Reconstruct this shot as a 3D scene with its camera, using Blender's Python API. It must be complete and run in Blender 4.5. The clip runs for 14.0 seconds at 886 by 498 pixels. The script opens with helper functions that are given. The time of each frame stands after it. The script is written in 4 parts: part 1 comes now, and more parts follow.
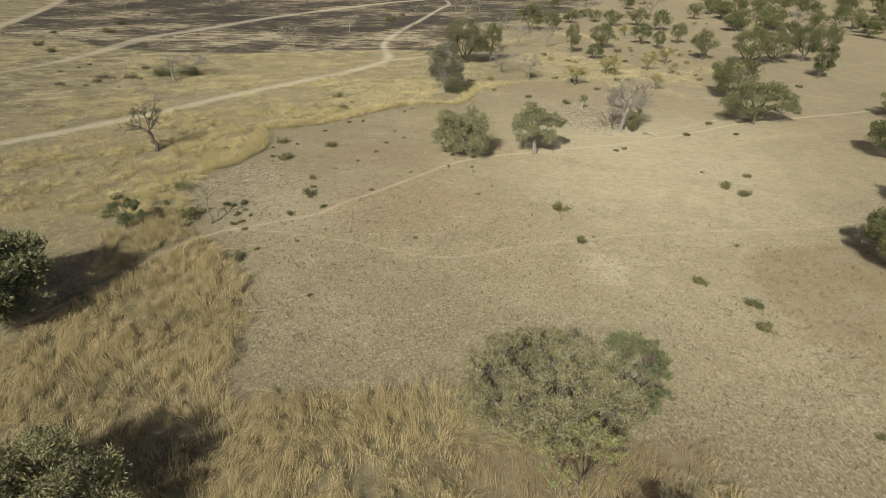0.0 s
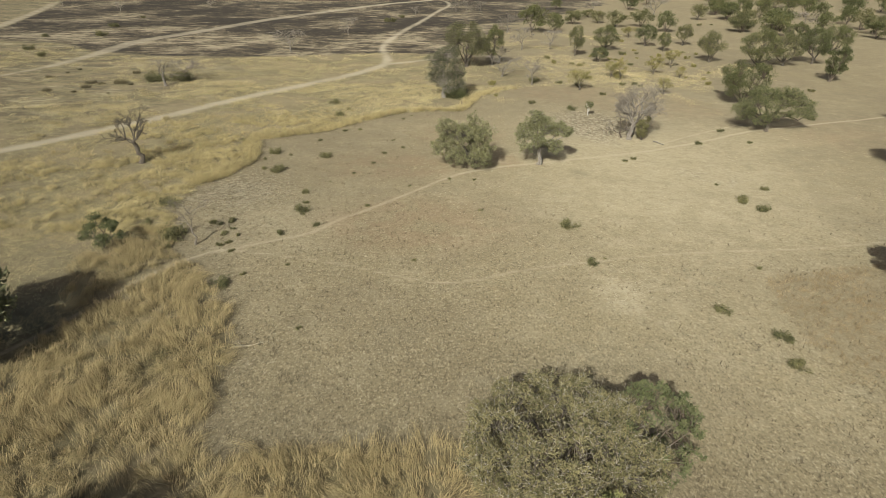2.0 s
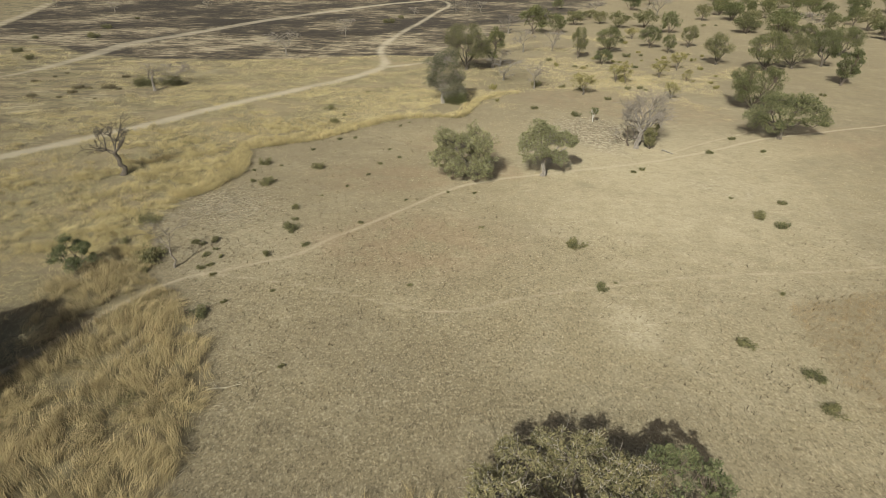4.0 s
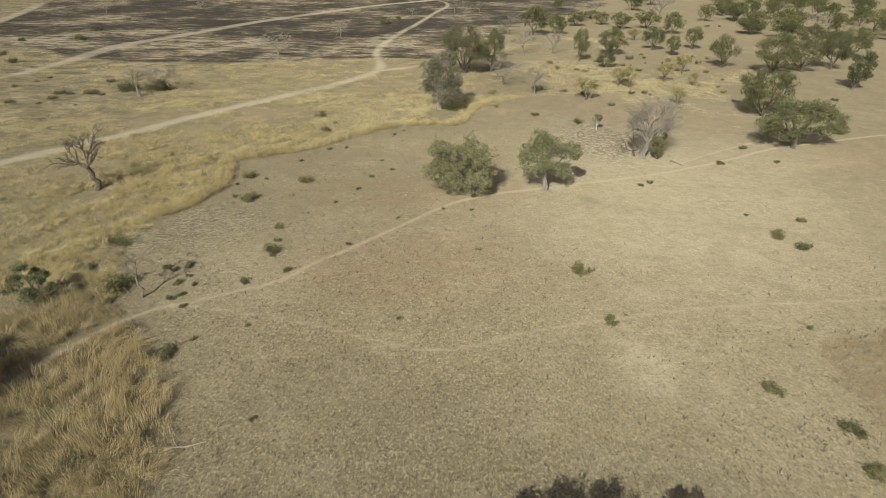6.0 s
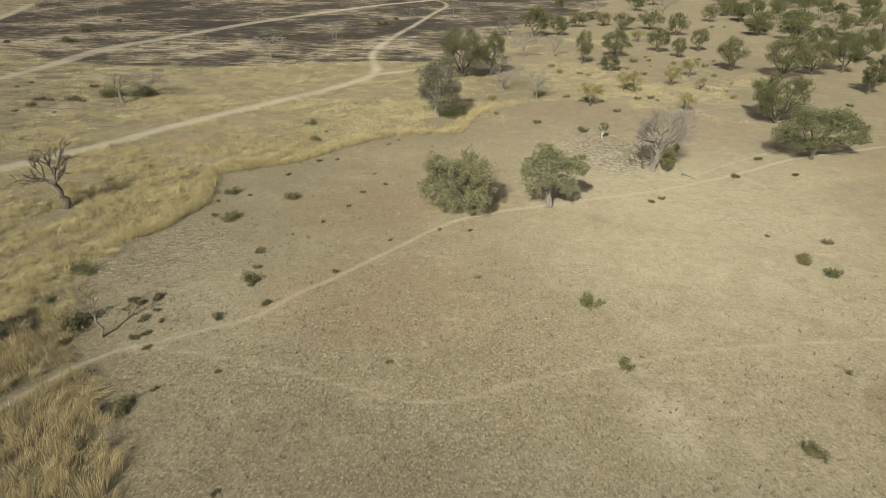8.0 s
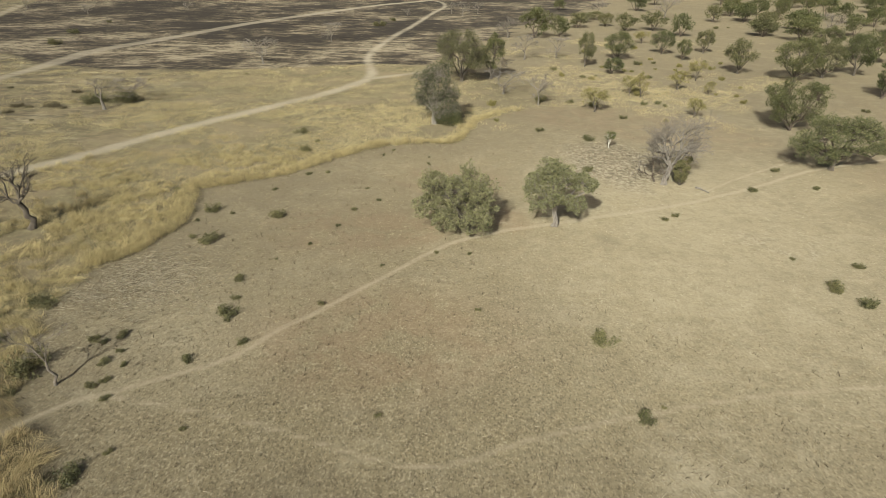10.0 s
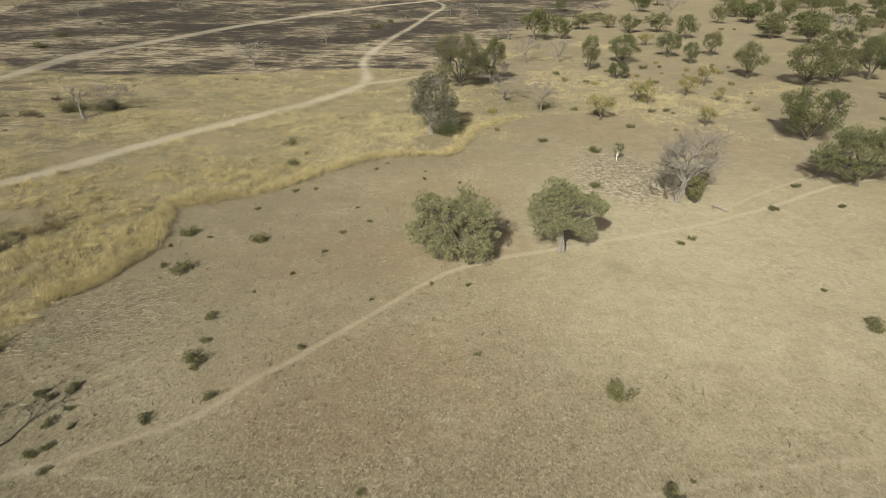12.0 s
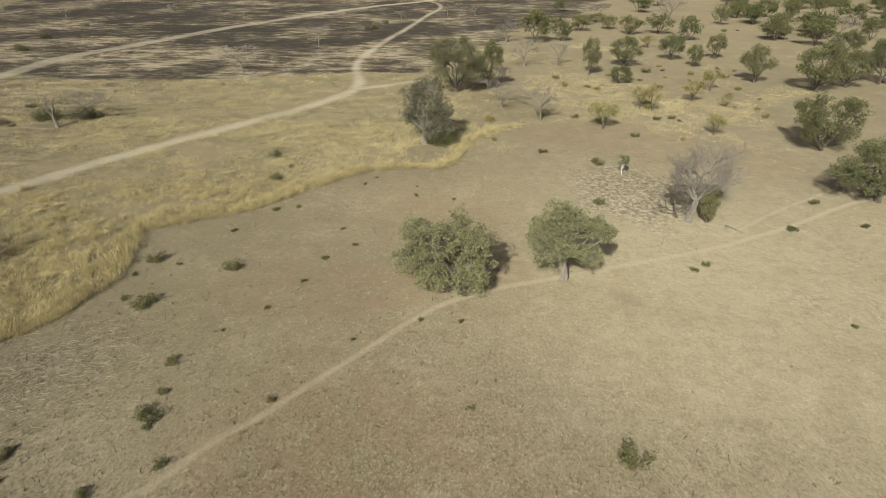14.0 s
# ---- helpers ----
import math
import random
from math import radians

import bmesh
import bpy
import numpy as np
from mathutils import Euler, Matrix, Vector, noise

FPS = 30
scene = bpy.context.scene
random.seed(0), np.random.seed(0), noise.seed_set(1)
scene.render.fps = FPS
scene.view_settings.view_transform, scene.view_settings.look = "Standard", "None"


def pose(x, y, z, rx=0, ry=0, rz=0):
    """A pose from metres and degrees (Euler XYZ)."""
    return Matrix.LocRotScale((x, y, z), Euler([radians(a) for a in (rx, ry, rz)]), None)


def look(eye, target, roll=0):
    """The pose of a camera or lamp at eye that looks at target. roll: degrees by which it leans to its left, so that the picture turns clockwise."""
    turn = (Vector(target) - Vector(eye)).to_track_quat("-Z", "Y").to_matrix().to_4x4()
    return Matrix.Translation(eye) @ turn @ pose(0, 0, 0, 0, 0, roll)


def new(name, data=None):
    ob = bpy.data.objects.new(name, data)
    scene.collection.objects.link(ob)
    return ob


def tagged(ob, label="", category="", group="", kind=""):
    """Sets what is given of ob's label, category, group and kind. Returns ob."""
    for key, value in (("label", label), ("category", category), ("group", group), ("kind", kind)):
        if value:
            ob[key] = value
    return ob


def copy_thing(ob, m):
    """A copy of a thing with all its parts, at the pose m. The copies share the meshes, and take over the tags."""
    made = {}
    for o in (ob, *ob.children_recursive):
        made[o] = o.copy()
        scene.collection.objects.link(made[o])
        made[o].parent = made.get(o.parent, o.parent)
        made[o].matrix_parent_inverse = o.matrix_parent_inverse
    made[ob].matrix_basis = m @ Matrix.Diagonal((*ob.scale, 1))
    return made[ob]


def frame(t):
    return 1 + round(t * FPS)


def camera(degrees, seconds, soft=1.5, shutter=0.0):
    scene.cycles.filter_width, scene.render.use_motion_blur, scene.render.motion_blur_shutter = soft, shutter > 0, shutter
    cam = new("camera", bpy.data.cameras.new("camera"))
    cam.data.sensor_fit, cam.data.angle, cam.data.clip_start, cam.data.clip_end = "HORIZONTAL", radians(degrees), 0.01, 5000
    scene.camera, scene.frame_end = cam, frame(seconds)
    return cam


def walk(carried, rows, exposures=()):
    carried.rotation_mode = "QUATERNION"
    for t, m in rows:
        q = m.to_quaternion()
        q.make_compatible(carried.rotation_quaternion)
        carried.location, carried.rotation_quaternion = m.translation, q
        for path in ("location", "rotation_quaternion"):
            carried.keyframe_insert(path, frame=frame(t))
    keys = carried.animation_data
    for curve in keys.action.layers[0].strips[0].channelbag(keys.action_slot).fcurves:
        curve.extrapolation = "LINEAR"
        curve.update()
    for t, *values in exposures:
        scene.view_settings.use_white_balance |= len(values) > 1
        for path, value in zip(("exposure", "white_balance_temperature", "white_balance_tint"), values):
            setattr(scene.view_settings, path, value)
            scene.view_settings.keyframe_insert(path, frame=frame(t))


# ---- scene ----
cam = camera(73.0, 14.0, soft=0.5)
# seconds, x, y, z, yaw, pitch, roll: a level flight 25 m above the ground
ROWS = [
    (0.0, 0.00, 0.00, 25.00, -0.00, -26.76, 1.25),
    (0.5, -0.03, 1.11, 25.01, 0.02, -26.76, 1.20),
    (1.0, -0.05, 2.22, 25.02, 0.05, -26.75, 1.17),
    (1.5, -0.06, 3.33, 25.04, 0.05, -26.75, 1.14),
    (2.0, -0.05, 4.43, 25.07, 0.07, -26.75, 1.11),
    (2.5, -0.04, 5.53, 25.09, 0.08, -26.77, 1.10),
    (3.0, -0.02, 6.64, 25.12, 0.10, -26.78, 1.09),
    (5.5, 0.47, 12.57, 25.13, 0.09, -26.84, 1.05),
    (6.0, 0.57, 13.93, 25.11, 0.07, -26.85, 1.03),
    (6.5, 0.65, 15.29, 25.08, 0.07, -26.88, 1.02),
    (7.0, 0.73, 16.66, 25.06, 0.07, -26.89, 1.01),
    (7.5, 0.80, 18.04, 25.05, 0.06, -26.90, 1.01),
    (8.0, 0.88, 19.40, 25.06, 0.04, -26.90, 1.00),
    (10.5, 1.06, 26.04, 24.95, -0.08, -26.95, 0.94),
    (11.0, 1.14, 27.47, 24.95, -0.08, -26.95, 0.92),
    (11.5, 1.21, 28.90, 24.94, -0.07, -26.96, 0.90),
    (12.0, 1.32, 30.34, 24.94, -0.07, -26.96, 0.89),
    (12.5, 1.46, 31.75, 24.93, -0.09, -26.97, 0.89),
    (13.0, 1.60, 33.12, 24.92, -0.13, -26.98, 0.89),
    (13.5, 1.75, 34.44, 24.90, -0.18, -27.01, 0.90),
    (14.0, 1.90, 35.76, 24.92, -0.23, -27.01, 0.91),
]
walk(cam, [(t, pose(x, y, z, 0, 0, yaw) @ pose(0, 0, 0, 90 + pitch) @ pose(0, 0, 0, 0, 0, roll))
           for t, x, y, z, yaw, pitch, roll in ROWS], exposures=[(0.0, 0.0)])

# ---- light: clear dry-season sun, low behind the flight ----
SUN_UP, SUN_AZ = 33.8, 200.0
world = bpy.data.worlds.new("sky")
scene.world = world
world.use_nodes = True
wt = world.node_tree
sky = wt.nodes.new("ShaderNodeTexSky")
sky.sky_type, sky.sun_disc = "NISHITA", False
sky.sun_elevation, sky.sun_rotation = radians(SUN_UP), radians(SUN_AZ)
sky.dust_density = 5.0
back = wt.nodes["Background"]
back.inputs[1].default_value = 0.075
wt.links.new(sky.outputs[0], back.inputs[0])
lamp = bpy.data.lights.new("sun", "SUN")
lamp.energy, lamp.angle, lamp.color = 4.5, radians(0.55), (0.985, 0.99, 0.895)
sun = new("sun", lamp)
az, up = radians(SUN_AZ), radians(SUN_UP)
sun.matrix_world = look((60 * math.sin(az), 60 * math.cos(az), 60), (60 * math.sin(az) - 9 * math.sin(az) * math.cos(up), 60 * math.cos(az) - 9 * math.cos(az) * math.cos(up), 60 - 9 * math.sin(up)))


# ---- materials ----
class Mat:
    """A node material under construction."""

    def __init__(self, name, rough=0.9, spec=0.15, thin=0.0):
        self.m = bpy.data.materials.new(name)
        self.m.use_nodes = True
        self.t = self.m.node_tree
        self.b = self.t.nodes["Principled BSDF"]
        self.b.inputs["Roughness"].default_value = rough
        self.b.inputs["Specular IOR Level"].default_value = spec
        self.b.inputs["Diffuse Roughness"].default_value = 1.0
        self.geo, self.thin = None, thin

    def put(self, sock, v):
        if isinstance(v, bpy.types.NodeSocket):
            self.t.links.new(v, sock)
        elif isinstance(v, tuple) and len(v) == 3 and sock.type == "RGBA":
            sock.default_value = (*v, 1)
        else:
            sock.default_value = v

    def pos(self, scale=(1, 1, 1)):
        if self.geo is None:
            self.geo = self.t.nodes.new("ShaderNodeNewGeometry")
        if scale == (1, 1, 1):
            return self.geo.outputs["Position"]
        n = self.t.nodes.new("ShaderNodeVectorMath")
        n.operation = "MULTIPLY"
        self.put(n.inputs[0], self.geo.outputs["Position"])
        n.inputs[1].default_value = scale
        return n.outputs[0]

    def noise(self, scale, detail=3.0, rough=0.55, stretch=(1, 1, 1), warp=0.0):
        n = self.t.nodes.new("ShaderNodeTexNoise")
        self.put(n.inputs["Vector"], self.pos(stretch))
        n.inputs["Scale"].default_value, n.inputs["Detail"].default_value = scale, detail
        n.inputs["Roughness"].default_value, n.inputs["Distortion"].default_value = rough, warp
        return n.outputs["Fac"]

    def math(self, op, a, b=0.0, c=0.0):
        n = self.t.nodes.new("ShaderNodeMath")
        n.operation = op
        for s, v in zip(n.inputs, (a, b, c)):
            self.put(s, v)
        return n.outputs[0]

    def step(self, v, lo, hi, a=0.0, b=1.0):
        n = self.t.nodes.new("ShaderNodeMapRange")
        n.interpolation_type = "SMOOTHSTEP"
        self.put(n.inputs[0], v)
        for i, q in ((1, lo), (2, hi), (3, a), (4, b)):
            self.put(n.inputs[i], q)
        return n.outputs[0]

    def mix(self, f, a, b, mode="MIX"):
        n = self.t.nodes.new("ShaderNodeMix")
        n.data_type, n.blend_type = "RGBA", mode
        self.put(n.inputs[0], f)
        self.put(n.inputs[6], a)
        self.put(n.inputs[7], b)
        return n.outputs[2]

    def attr(self, name):
        n = self.t.nodes.new("ShaderNodeAttribute")
        n.attribute_name = name
        return n.outputs["Fac"]

    def island(self):
        if self.geo is None:
            self.pos()
        return self.geo.outputs["Random Per Island"]

    def object_random(self):
        return self.t.nodes.new("ShaderNodeObjectInfo").outputs["Random"]

    def done(self, colour, height=None, depth=0.03, strength=0.6):
        self.put(self.b.inputs["Base Color"], colour)
        if height is not None:
            n = self.t.nodes.new("ShaderNodeBump")
            n.inputs["Strength"].default_value, n.inputs["Distance"].default_value = strength, depth
            self.put(n.inputs["Height"], height)
            self.put(self.b.inputs["Normal"], n.outputs[0])
        if self.thin:
            through_light = self.t.nodes.new("ShaderNodeBsdfTranslucent")
            self.put(through_light.inputs[0], colour)
            both = self.t.nodes.new("ShaderNodeMixShader")
            both.inputs[0].default_value = self.thin
            self.put(both.inputs[1], self.b.outputs[0])
            self.put(both.inputs[2], through_light.outputs[0])
            self.put(self.t.nodes["Material Output"].inputs[0], both.outputs[0])
        return self.m


def ground_material():
    k = Mat("dry_ground", 0.95, 0.1)
    big, mid, fine, grit = k.noise(0.045, 4), k.noise(0.33, 4, warp=0.6), k.noise(2.2, 4, 0.6), k.noise(5.0, 2, 0.6)
    warp = k.noise(0.8, 4, 0.6)
    # grazed field: bleached stubble over brown soil, coarser where it is less grazed
    coarse = k.math("MULTIPLY", k.step(k.attr("bleach_glare"), 0.1, 0.9, 1.0, 0.45), k.attr("stubbly"))
    col = k.mix(k.step(big, 0.35, 0.65), FIELD_A, FIELD_B)
    col = k.mix(k.step(mid, 0.42, 0.72, 0, 0.55), col, FIELD_C)
    # paler where bleached, plus a little sun hot spot put into the colour
    col = k.mix(k.math("MULTIPLY", k.step(k.math("ADD", k.attr("bleach_glare"), k.math("MULTIPLY", k.math("SUBTRACT", mid, 0.5), 0.9)), 0.0, 1.0), 0.7), col, (0.318, 0.276, 0.184))
    col = k.mix(k.step(k.noise(1.1, 4, 0.7, warp=0.8), 0.42, 0.68, 0, 0.25), col, FIELD_DARK)
    col = k.mix(k.step(k.noise(3.6, 3, 0.65, (1.2, 0.8, 1)), 0.42, 0.66, 0, k.math("MULTIPLY", coarse, 0.46)), col, FIELD_DARK)
    col = k.mix(k.step(k.noise(6.5, 1, 0.5, (1.25, 0.75, 1)), 0.57, 0.67, 0, k.math("MULTIPLY", coarse, 0.66)), col, FIELD_DARK)
    col = k.mix(k.step(k.noise(5.2, 2, 0.6, (1.2, 0.8, 1)), 0.52, 0.67, 0, k.math("MULTIPLY", coarse, 0.5)), col, FIELD_PALE)
    # bleached drifts and darker soil, a few metres across
    col = k.mix(k.math("MULTIPLY", k.step(k.noise(0.14, 6, 0.75, warp=0.4), 0.48, 0.72, 0, 0.55), k.step(k.noise(1.6, 4, 0.7), 0.35, 0.6)), col, (0.331, 0.288, 0.191))
    col = k.mix(k.math("MULTIPLY", k.step(k.noise(0.09, 6, 0.75, warp=0.4), 0.5, 0.72, 0, 0.38), k.step(k.noise(1.2, 4, 0.75), 0.35, 0.6, 0.3, 1)), col, (0.133, 0.108, 0.071))
    col = k.mix(k.step(k.noise(2.0, 3, 0.8, (1, 0.7, 1), 1.5), 0.58, 0.7, 0, 0.6), col, (0.360, 0.317, 0.216))
    # reddish bare soil
    red = k.math("MULTIPLY", k.step(k.attr("red"), 0.25, 0.8), k.step(mid, 0.35, 0.6))
    col = k.mix(k.math("MULTIPLY", red, 0.34), col, (0.191, 0.124, 0.074))
    # bleached patch, with some of the sun's hot spot painted into the colour
    col = k.mix(k.math("MULTIPLY", k.step(k.math("ADD", k.attr("pale"), k.math("MULTIPLY", k.math("SUBTRACT", mid, 0.5), 1.6)), 0.1, 1.0), k.step(fine, 0.3, 0.6, 0.2, 0.6)), col, (0.389, 0.342, 0.238))
    # grey trampled patches with pale straw
    worn = k.step(k.math("ADD", k.attr("worn"), k.math("MULTIPLY", k.math("SUBTRACT", mid, 0.5), 1.2)), 0.15, 0.8)
    blot = k.mix(k.step(k.noise(1.9, 4, 0.62, (1.0, 0.8, 1), 0.8), 0.4, 0.62), (0.115, 0.095, 0.066), (0.360, 0.317, 0.227))
    col = k.mix(k.math("MULTIPLY", worn, 0.72), col, blot)
    # ungrazed russet margin
    edge = k.step(k.math("ADD", k.attr("rough"), k.math("MULTIPLY", k.math("SUBTRACT", warp, 0.5), 2.5)), -0.4, 0.8)
    col = k.mix(k.math("MULTIPLY", edge, k.step(k.noise(0.25, 4, 0.7), 0.3, 0.65, 0.3, 0.65)), col, k.mix(fine, (0.12, 0.096, 0.06), (0.21, 0.172, 0.108)))
    # tall grass floor
    tall = k.step(k.math("ADD", k.attr("tall"), k.math("MULTIPLY", k.math("SUBTRACT", warp, 0.5), 3.0)), -0.5, 0.7)
    floor_ = k.mix(k.step(mid, 0.35, 0.65), GOLD_A, GOLD_B)
    floor_ = k.mix(k.step(k.noise(0.9, 6, 0.8), 0.42, 0.62, 0, 0.65), floor_, GOLD_DARK)
    floor_ = k.mix(k.step(k.noise(1.7, 5, 0.8), 0.5, 0.66, 0, 0.6), floor_, (0.331, 0.284, 0.162))
    floor_ = k.mix(k.step(k.noise(0.12, 4, 0.6), 0.45, 0.62, 0, 0.75), floor_, (0.194, 0.158, 0.097))
    floor_ = k.mix(k.math("MULTIPLY", k.step(k.noise(0.3, 6, 0.8, (0.45, 1, 1)), 0.45, 0.58, 0, 0.9), k.attr("plain")), floor_, (0.095, 0.08, 0.054))
    floor_ = k.mix(k.math("MULTIPLY", k.step(k.noise(0.21, 6, 0.8, (0.5, 1.2, 1)), 0.52, 0.62, 0, 0.6), k.attr("plain")), floor_, (0.324, 0.281, 0.180))
    col = k.mix(tall, col, floor_)
    # thin cover over brown soil
    col = k.mix(k.math("MULTIPLY", k.step(k.attr("soil"), 0.1, 0.9), k.step(k.noise(0.5, 6, 0.75), 0.3, 0.65, 0.1, 0.6)), col, (0.140, 0.118, 0.078))
    # burnt stubble, blotched where the fire skipped
    burn = k.step(k.math("ADD", k.attr("burn"), k.math("ADD", k.math("MULTIPLY", k.math("SUBTRACT", warp, 0.5), 5.0), k.math("MULTIPLY", k.math("SUBTRACT", k.noise(0.06, 5, 0.7), 0.5), k.step(k.attr("east"), 0.0, 1.0, 4.0, 60.0)))), -1.0, 1.0)
    patchy = k.step(k.noise(0.035, 3, 0.6), 0.36, 0.64, 0.605, 0.485)
    skip = k.math("ADD", k.math("SUBTRACT", k.noise(0.3, 9, 0.88, (0.5, 1, 1)), k.math("SUBTRACT", patchy, k.math("MULTIPLY", k.attr("bleach_glare"), 0.055))), 0.5)
    black = k.mix(k.noise(0.5, 4, 0.7), (0.019, 0.017, 0.014), (0.058, 0.049, 0.038))
    ash = k.mix(k.step(skip, 0.42, 0.5, 0, 0.85), black, (0.120, 0.098, 0.066))
    ash = k.mix(k.step(skip, 0.505, 0.555, 0, 0.85), ash, k.mix(k.noise(0.6, 3), (0.192, 0.160, 0.104), (0.352, 0.304, 0.212)))
    col = k.mix(burn, col, ash)
    # beaten tracks
    edge = k.math("ADD", k.attr("track"), k.math("MULTIPLY", k.math("SUBTRACT", k.noise(0.3, 5, 0.7), 0.5), 1.6))
    sand = k.mix(fine, (0.274, 0.238, 0.169), (0.374, 0.331, 0.248))
    col = k.mix(k.math("MULTIPLY", k.step(edge, -0.8, 0.9, k.step(k.attr("plain"), 0.0, 1.0, 0.78, 0.6), 0), k.step(k.noise(0.11, 5, 0.7), 0.32, 0.58, 0.6, 1.0)), col, sand)
    foot = k.math("ADD", k.attr("trail"), k.math("MULTIPLY", k.math("SUBTRACT", k.noise(1.3, 3), 0.5), 0.2))
    col = k.mix(k.step(foot, 0.05, 0.45, 0.62, 0), col, k.mix(fine, (0.274, 0.230, 0.158), (0.360, 0.310, 0.220)))
    h = k.math("ADD", k.math("MULTIPLY", fine, 0.6), k.math("MULTIPLY", grit, 0.4))
    return k.done(col, h, 0.12, 0.75)


FIELD_A, FIELD_B, FIELD_C = (0.216, 0.180, 0.109), (0.184, 0.153, 0.095), (0.162, 0.137, 0.086)
FIELD_DARK, FIELD_PALE = (0.083, 0.068, 0.043), (0.382, 0.331, 0.220)
GOLD_A, GOLD_B, GOLD_DARK = (0.202, 0.174, 0.099), (0.150, 0.126, 0.075), (0.091, 0.076, 0.045)


def blade_material(name, a, b, c, tuft=1.7, single=0.65):
    """Dry blades: each tuft of one tone, with a little difference from blade to blade."""
    k = Mat(name, 0.8, 0.15, 0.15)
    col = k.mix(k.step(k.noise(tuft, 3, 0.6), 0.36, 0.66), a, b)
    col = k.mix(k.math("MULTIPLY", k.island(), single), col, k.mix(k.island(), a, b))
    col = k.mix(k.step(k.noise(0.25, 3), 0.4, 0.65, 0, 0.8), col, c)
    return k.done(col)


def leaf_material(name, a, b, c):
    """Leaves: tone by sprig, with some difference from leaf to leaf."""
    k = Mat(name, 0.55, 0.3, 0.2)
    col = k.mix(k.step(k.noise(2.6, 2, 0.6), 0.35, 0.65), a, b)
    col = k.mix(k.math("MULTIPLY", k.island(), 0.55), col, k.mix(k.island(), b, a))
    col = k.mix(k.step(k.noise(0.9, 3), 0.4, 0.7, 0, 0.7), col, c)
    hue = k.mix(k.object_random(), (0.84, 0.87, 0.82), (1.13, 1.1, 1.03))
    return k.done(k.mix(1.0, col, hue, "MULTIPLY"))


def bark_material(name, a, b):
    k = Mat(name, 0.9, 0.1)
    n = k.noise(9.0, 4, 0.7, (1, 1, 0.25))
    return k.done(k.mix(k.step(n, 0.35, 0.65), a, b), n, 0.02, 0.7)


GROUND = ground_material()
GOLD = blade_material("golden_straw", (0.689, 0.593, 0.319), (0.374, 0.314, 0.177), (0.536, 0.457, 0.244))
GOLD_BROWN = blade_material("golden_brown_straw", (0.651, 0.549, 0.287), (0.319, 0.264, 0.138), (0.487, 0.408, 0.207))
BROWN = blade_material("brown_straw", (0.528, 0.432, 0.231), (0.348, 0.278, 0.148), (0.423, 0.342, 0.180))
RUSSET = blade_material("russet_straw", (0.419, 0.327, 0.185), (0.249, 0.185, 0.108), (0.322, 0.249, 0.141))
STUBBLE = blade_material("bleached_stubble", (0.442, 0.383, 0.246), (0.212, 0.174, 0.109), (0.306, 0.255, 0.160), 3.0, 0.45)
DEAD_STEM = blade_material("dead_stem", (0.17, 0.135, 0.09), (0.09, 0.072, 0.048), (0.13, 0.10, 0.068))
STRAW = blade_material("fallen_straw", (0.497, 0.445, 0.329), (0.351, 0.299, 0.205), (0.424, 0.372, 0.263))
LEAF_OLIVE = leaf_material("olive_leaf", (0.383, 0.370, 0.198), (0.075, 0.078, 0.039), (0.193, 0.189, 0.096))
LEAF_GREY = leaf_material("greyish_leaf", (0.172, 0.173, 0.099), (0.040, 0.042, 0.023), (0.097, 0.097, 0.055))
LEAF_GREEN = leaf_material("green_leaf", (0.207, 0.212, 0.092), (0.042, 0.048, 0.020), (0.112, 0.118, 0.053))
LEAF_YELLOW = leaf_material("yellowing_leaf", (0.368, 0.319, 0.120), (0.135, 0.131, 0.049), (0.251, 0.216, 0.090))
LEAF_WOOD = leaf_material("woodland_leaf", (0.254, 0.242, 0.115), (0.054, 0.056, 0.026), (0.142, 0.136, 0.066))
LEAF_ROSETTE = leaf_material("rosette_leaf", (0.241, 0.247, 0.120), (0.062, 0.069, 0.032), (0.139, 0.148, 0.070))
LEAF_DRY = leaf_material("drying_leaf", (0.339, 0.304, 0.166), (0.063, 0.062, 0.030), (0.171, 0.156, 0.081))
LEAF_PALE_GREEN = leaf_material("pale_green_leaf", (0.307, 0.296, 0.127), (0.116, 0.122, 0.053), (0.211, 0.204, 0.090))
LEAF_BROWN = leaf_material("browning_leaf", (0.243, 0.204, 0.121), (0.068, 0.059, 0.036), (0.143, 0.126, 0.076))
LEAF_SHRUB = leaf_material("shrub_leaf", (0.249, 0.236, 0.112), (0.067, 0.066, 0.033), (0.145, 0.135, 0.066))
BARK = bark_material("grey_bark", (0.09, 0.075, 0.058), (0.17, 0.147, 0.115))
BARK_PALE = bark_material("pale_bark", (0.36, 0.32, 0.26), (0.52, 0.48, 0.41))
BARK_WHITE = bark_material("white_bark", (0.5, 0.47, 0.42), (0.72, 0.69, 0.63))
BARK_LIGHT = bark_material("light_grey_bark", (0.16, 0.142, 0.118), (0.29, 0.26, 0.22))
BARK_MID = bark_material("weathered_bark", (0.15, 0.128, 0.10), (0.27, 0.235, 0.19))
BARK_LIMB = bark_material("silvery_bark", (0.17, 0.152, 0.125), (0.30, 0.275, 0.23))
BARK_DARK = bark_material("dark_bark", (0.085, 0.068, 0.052), (0.16, 0.13, 0.10))
TWIG_PALE = bark_material("pale_twig", (0.25, 0.225, 0.17), (0.42, 0.385, 0.30))
TWIG = bark_material("grey_twig", (0.18, 0.158, 0.13), (0.30, 0.268, 0.222))


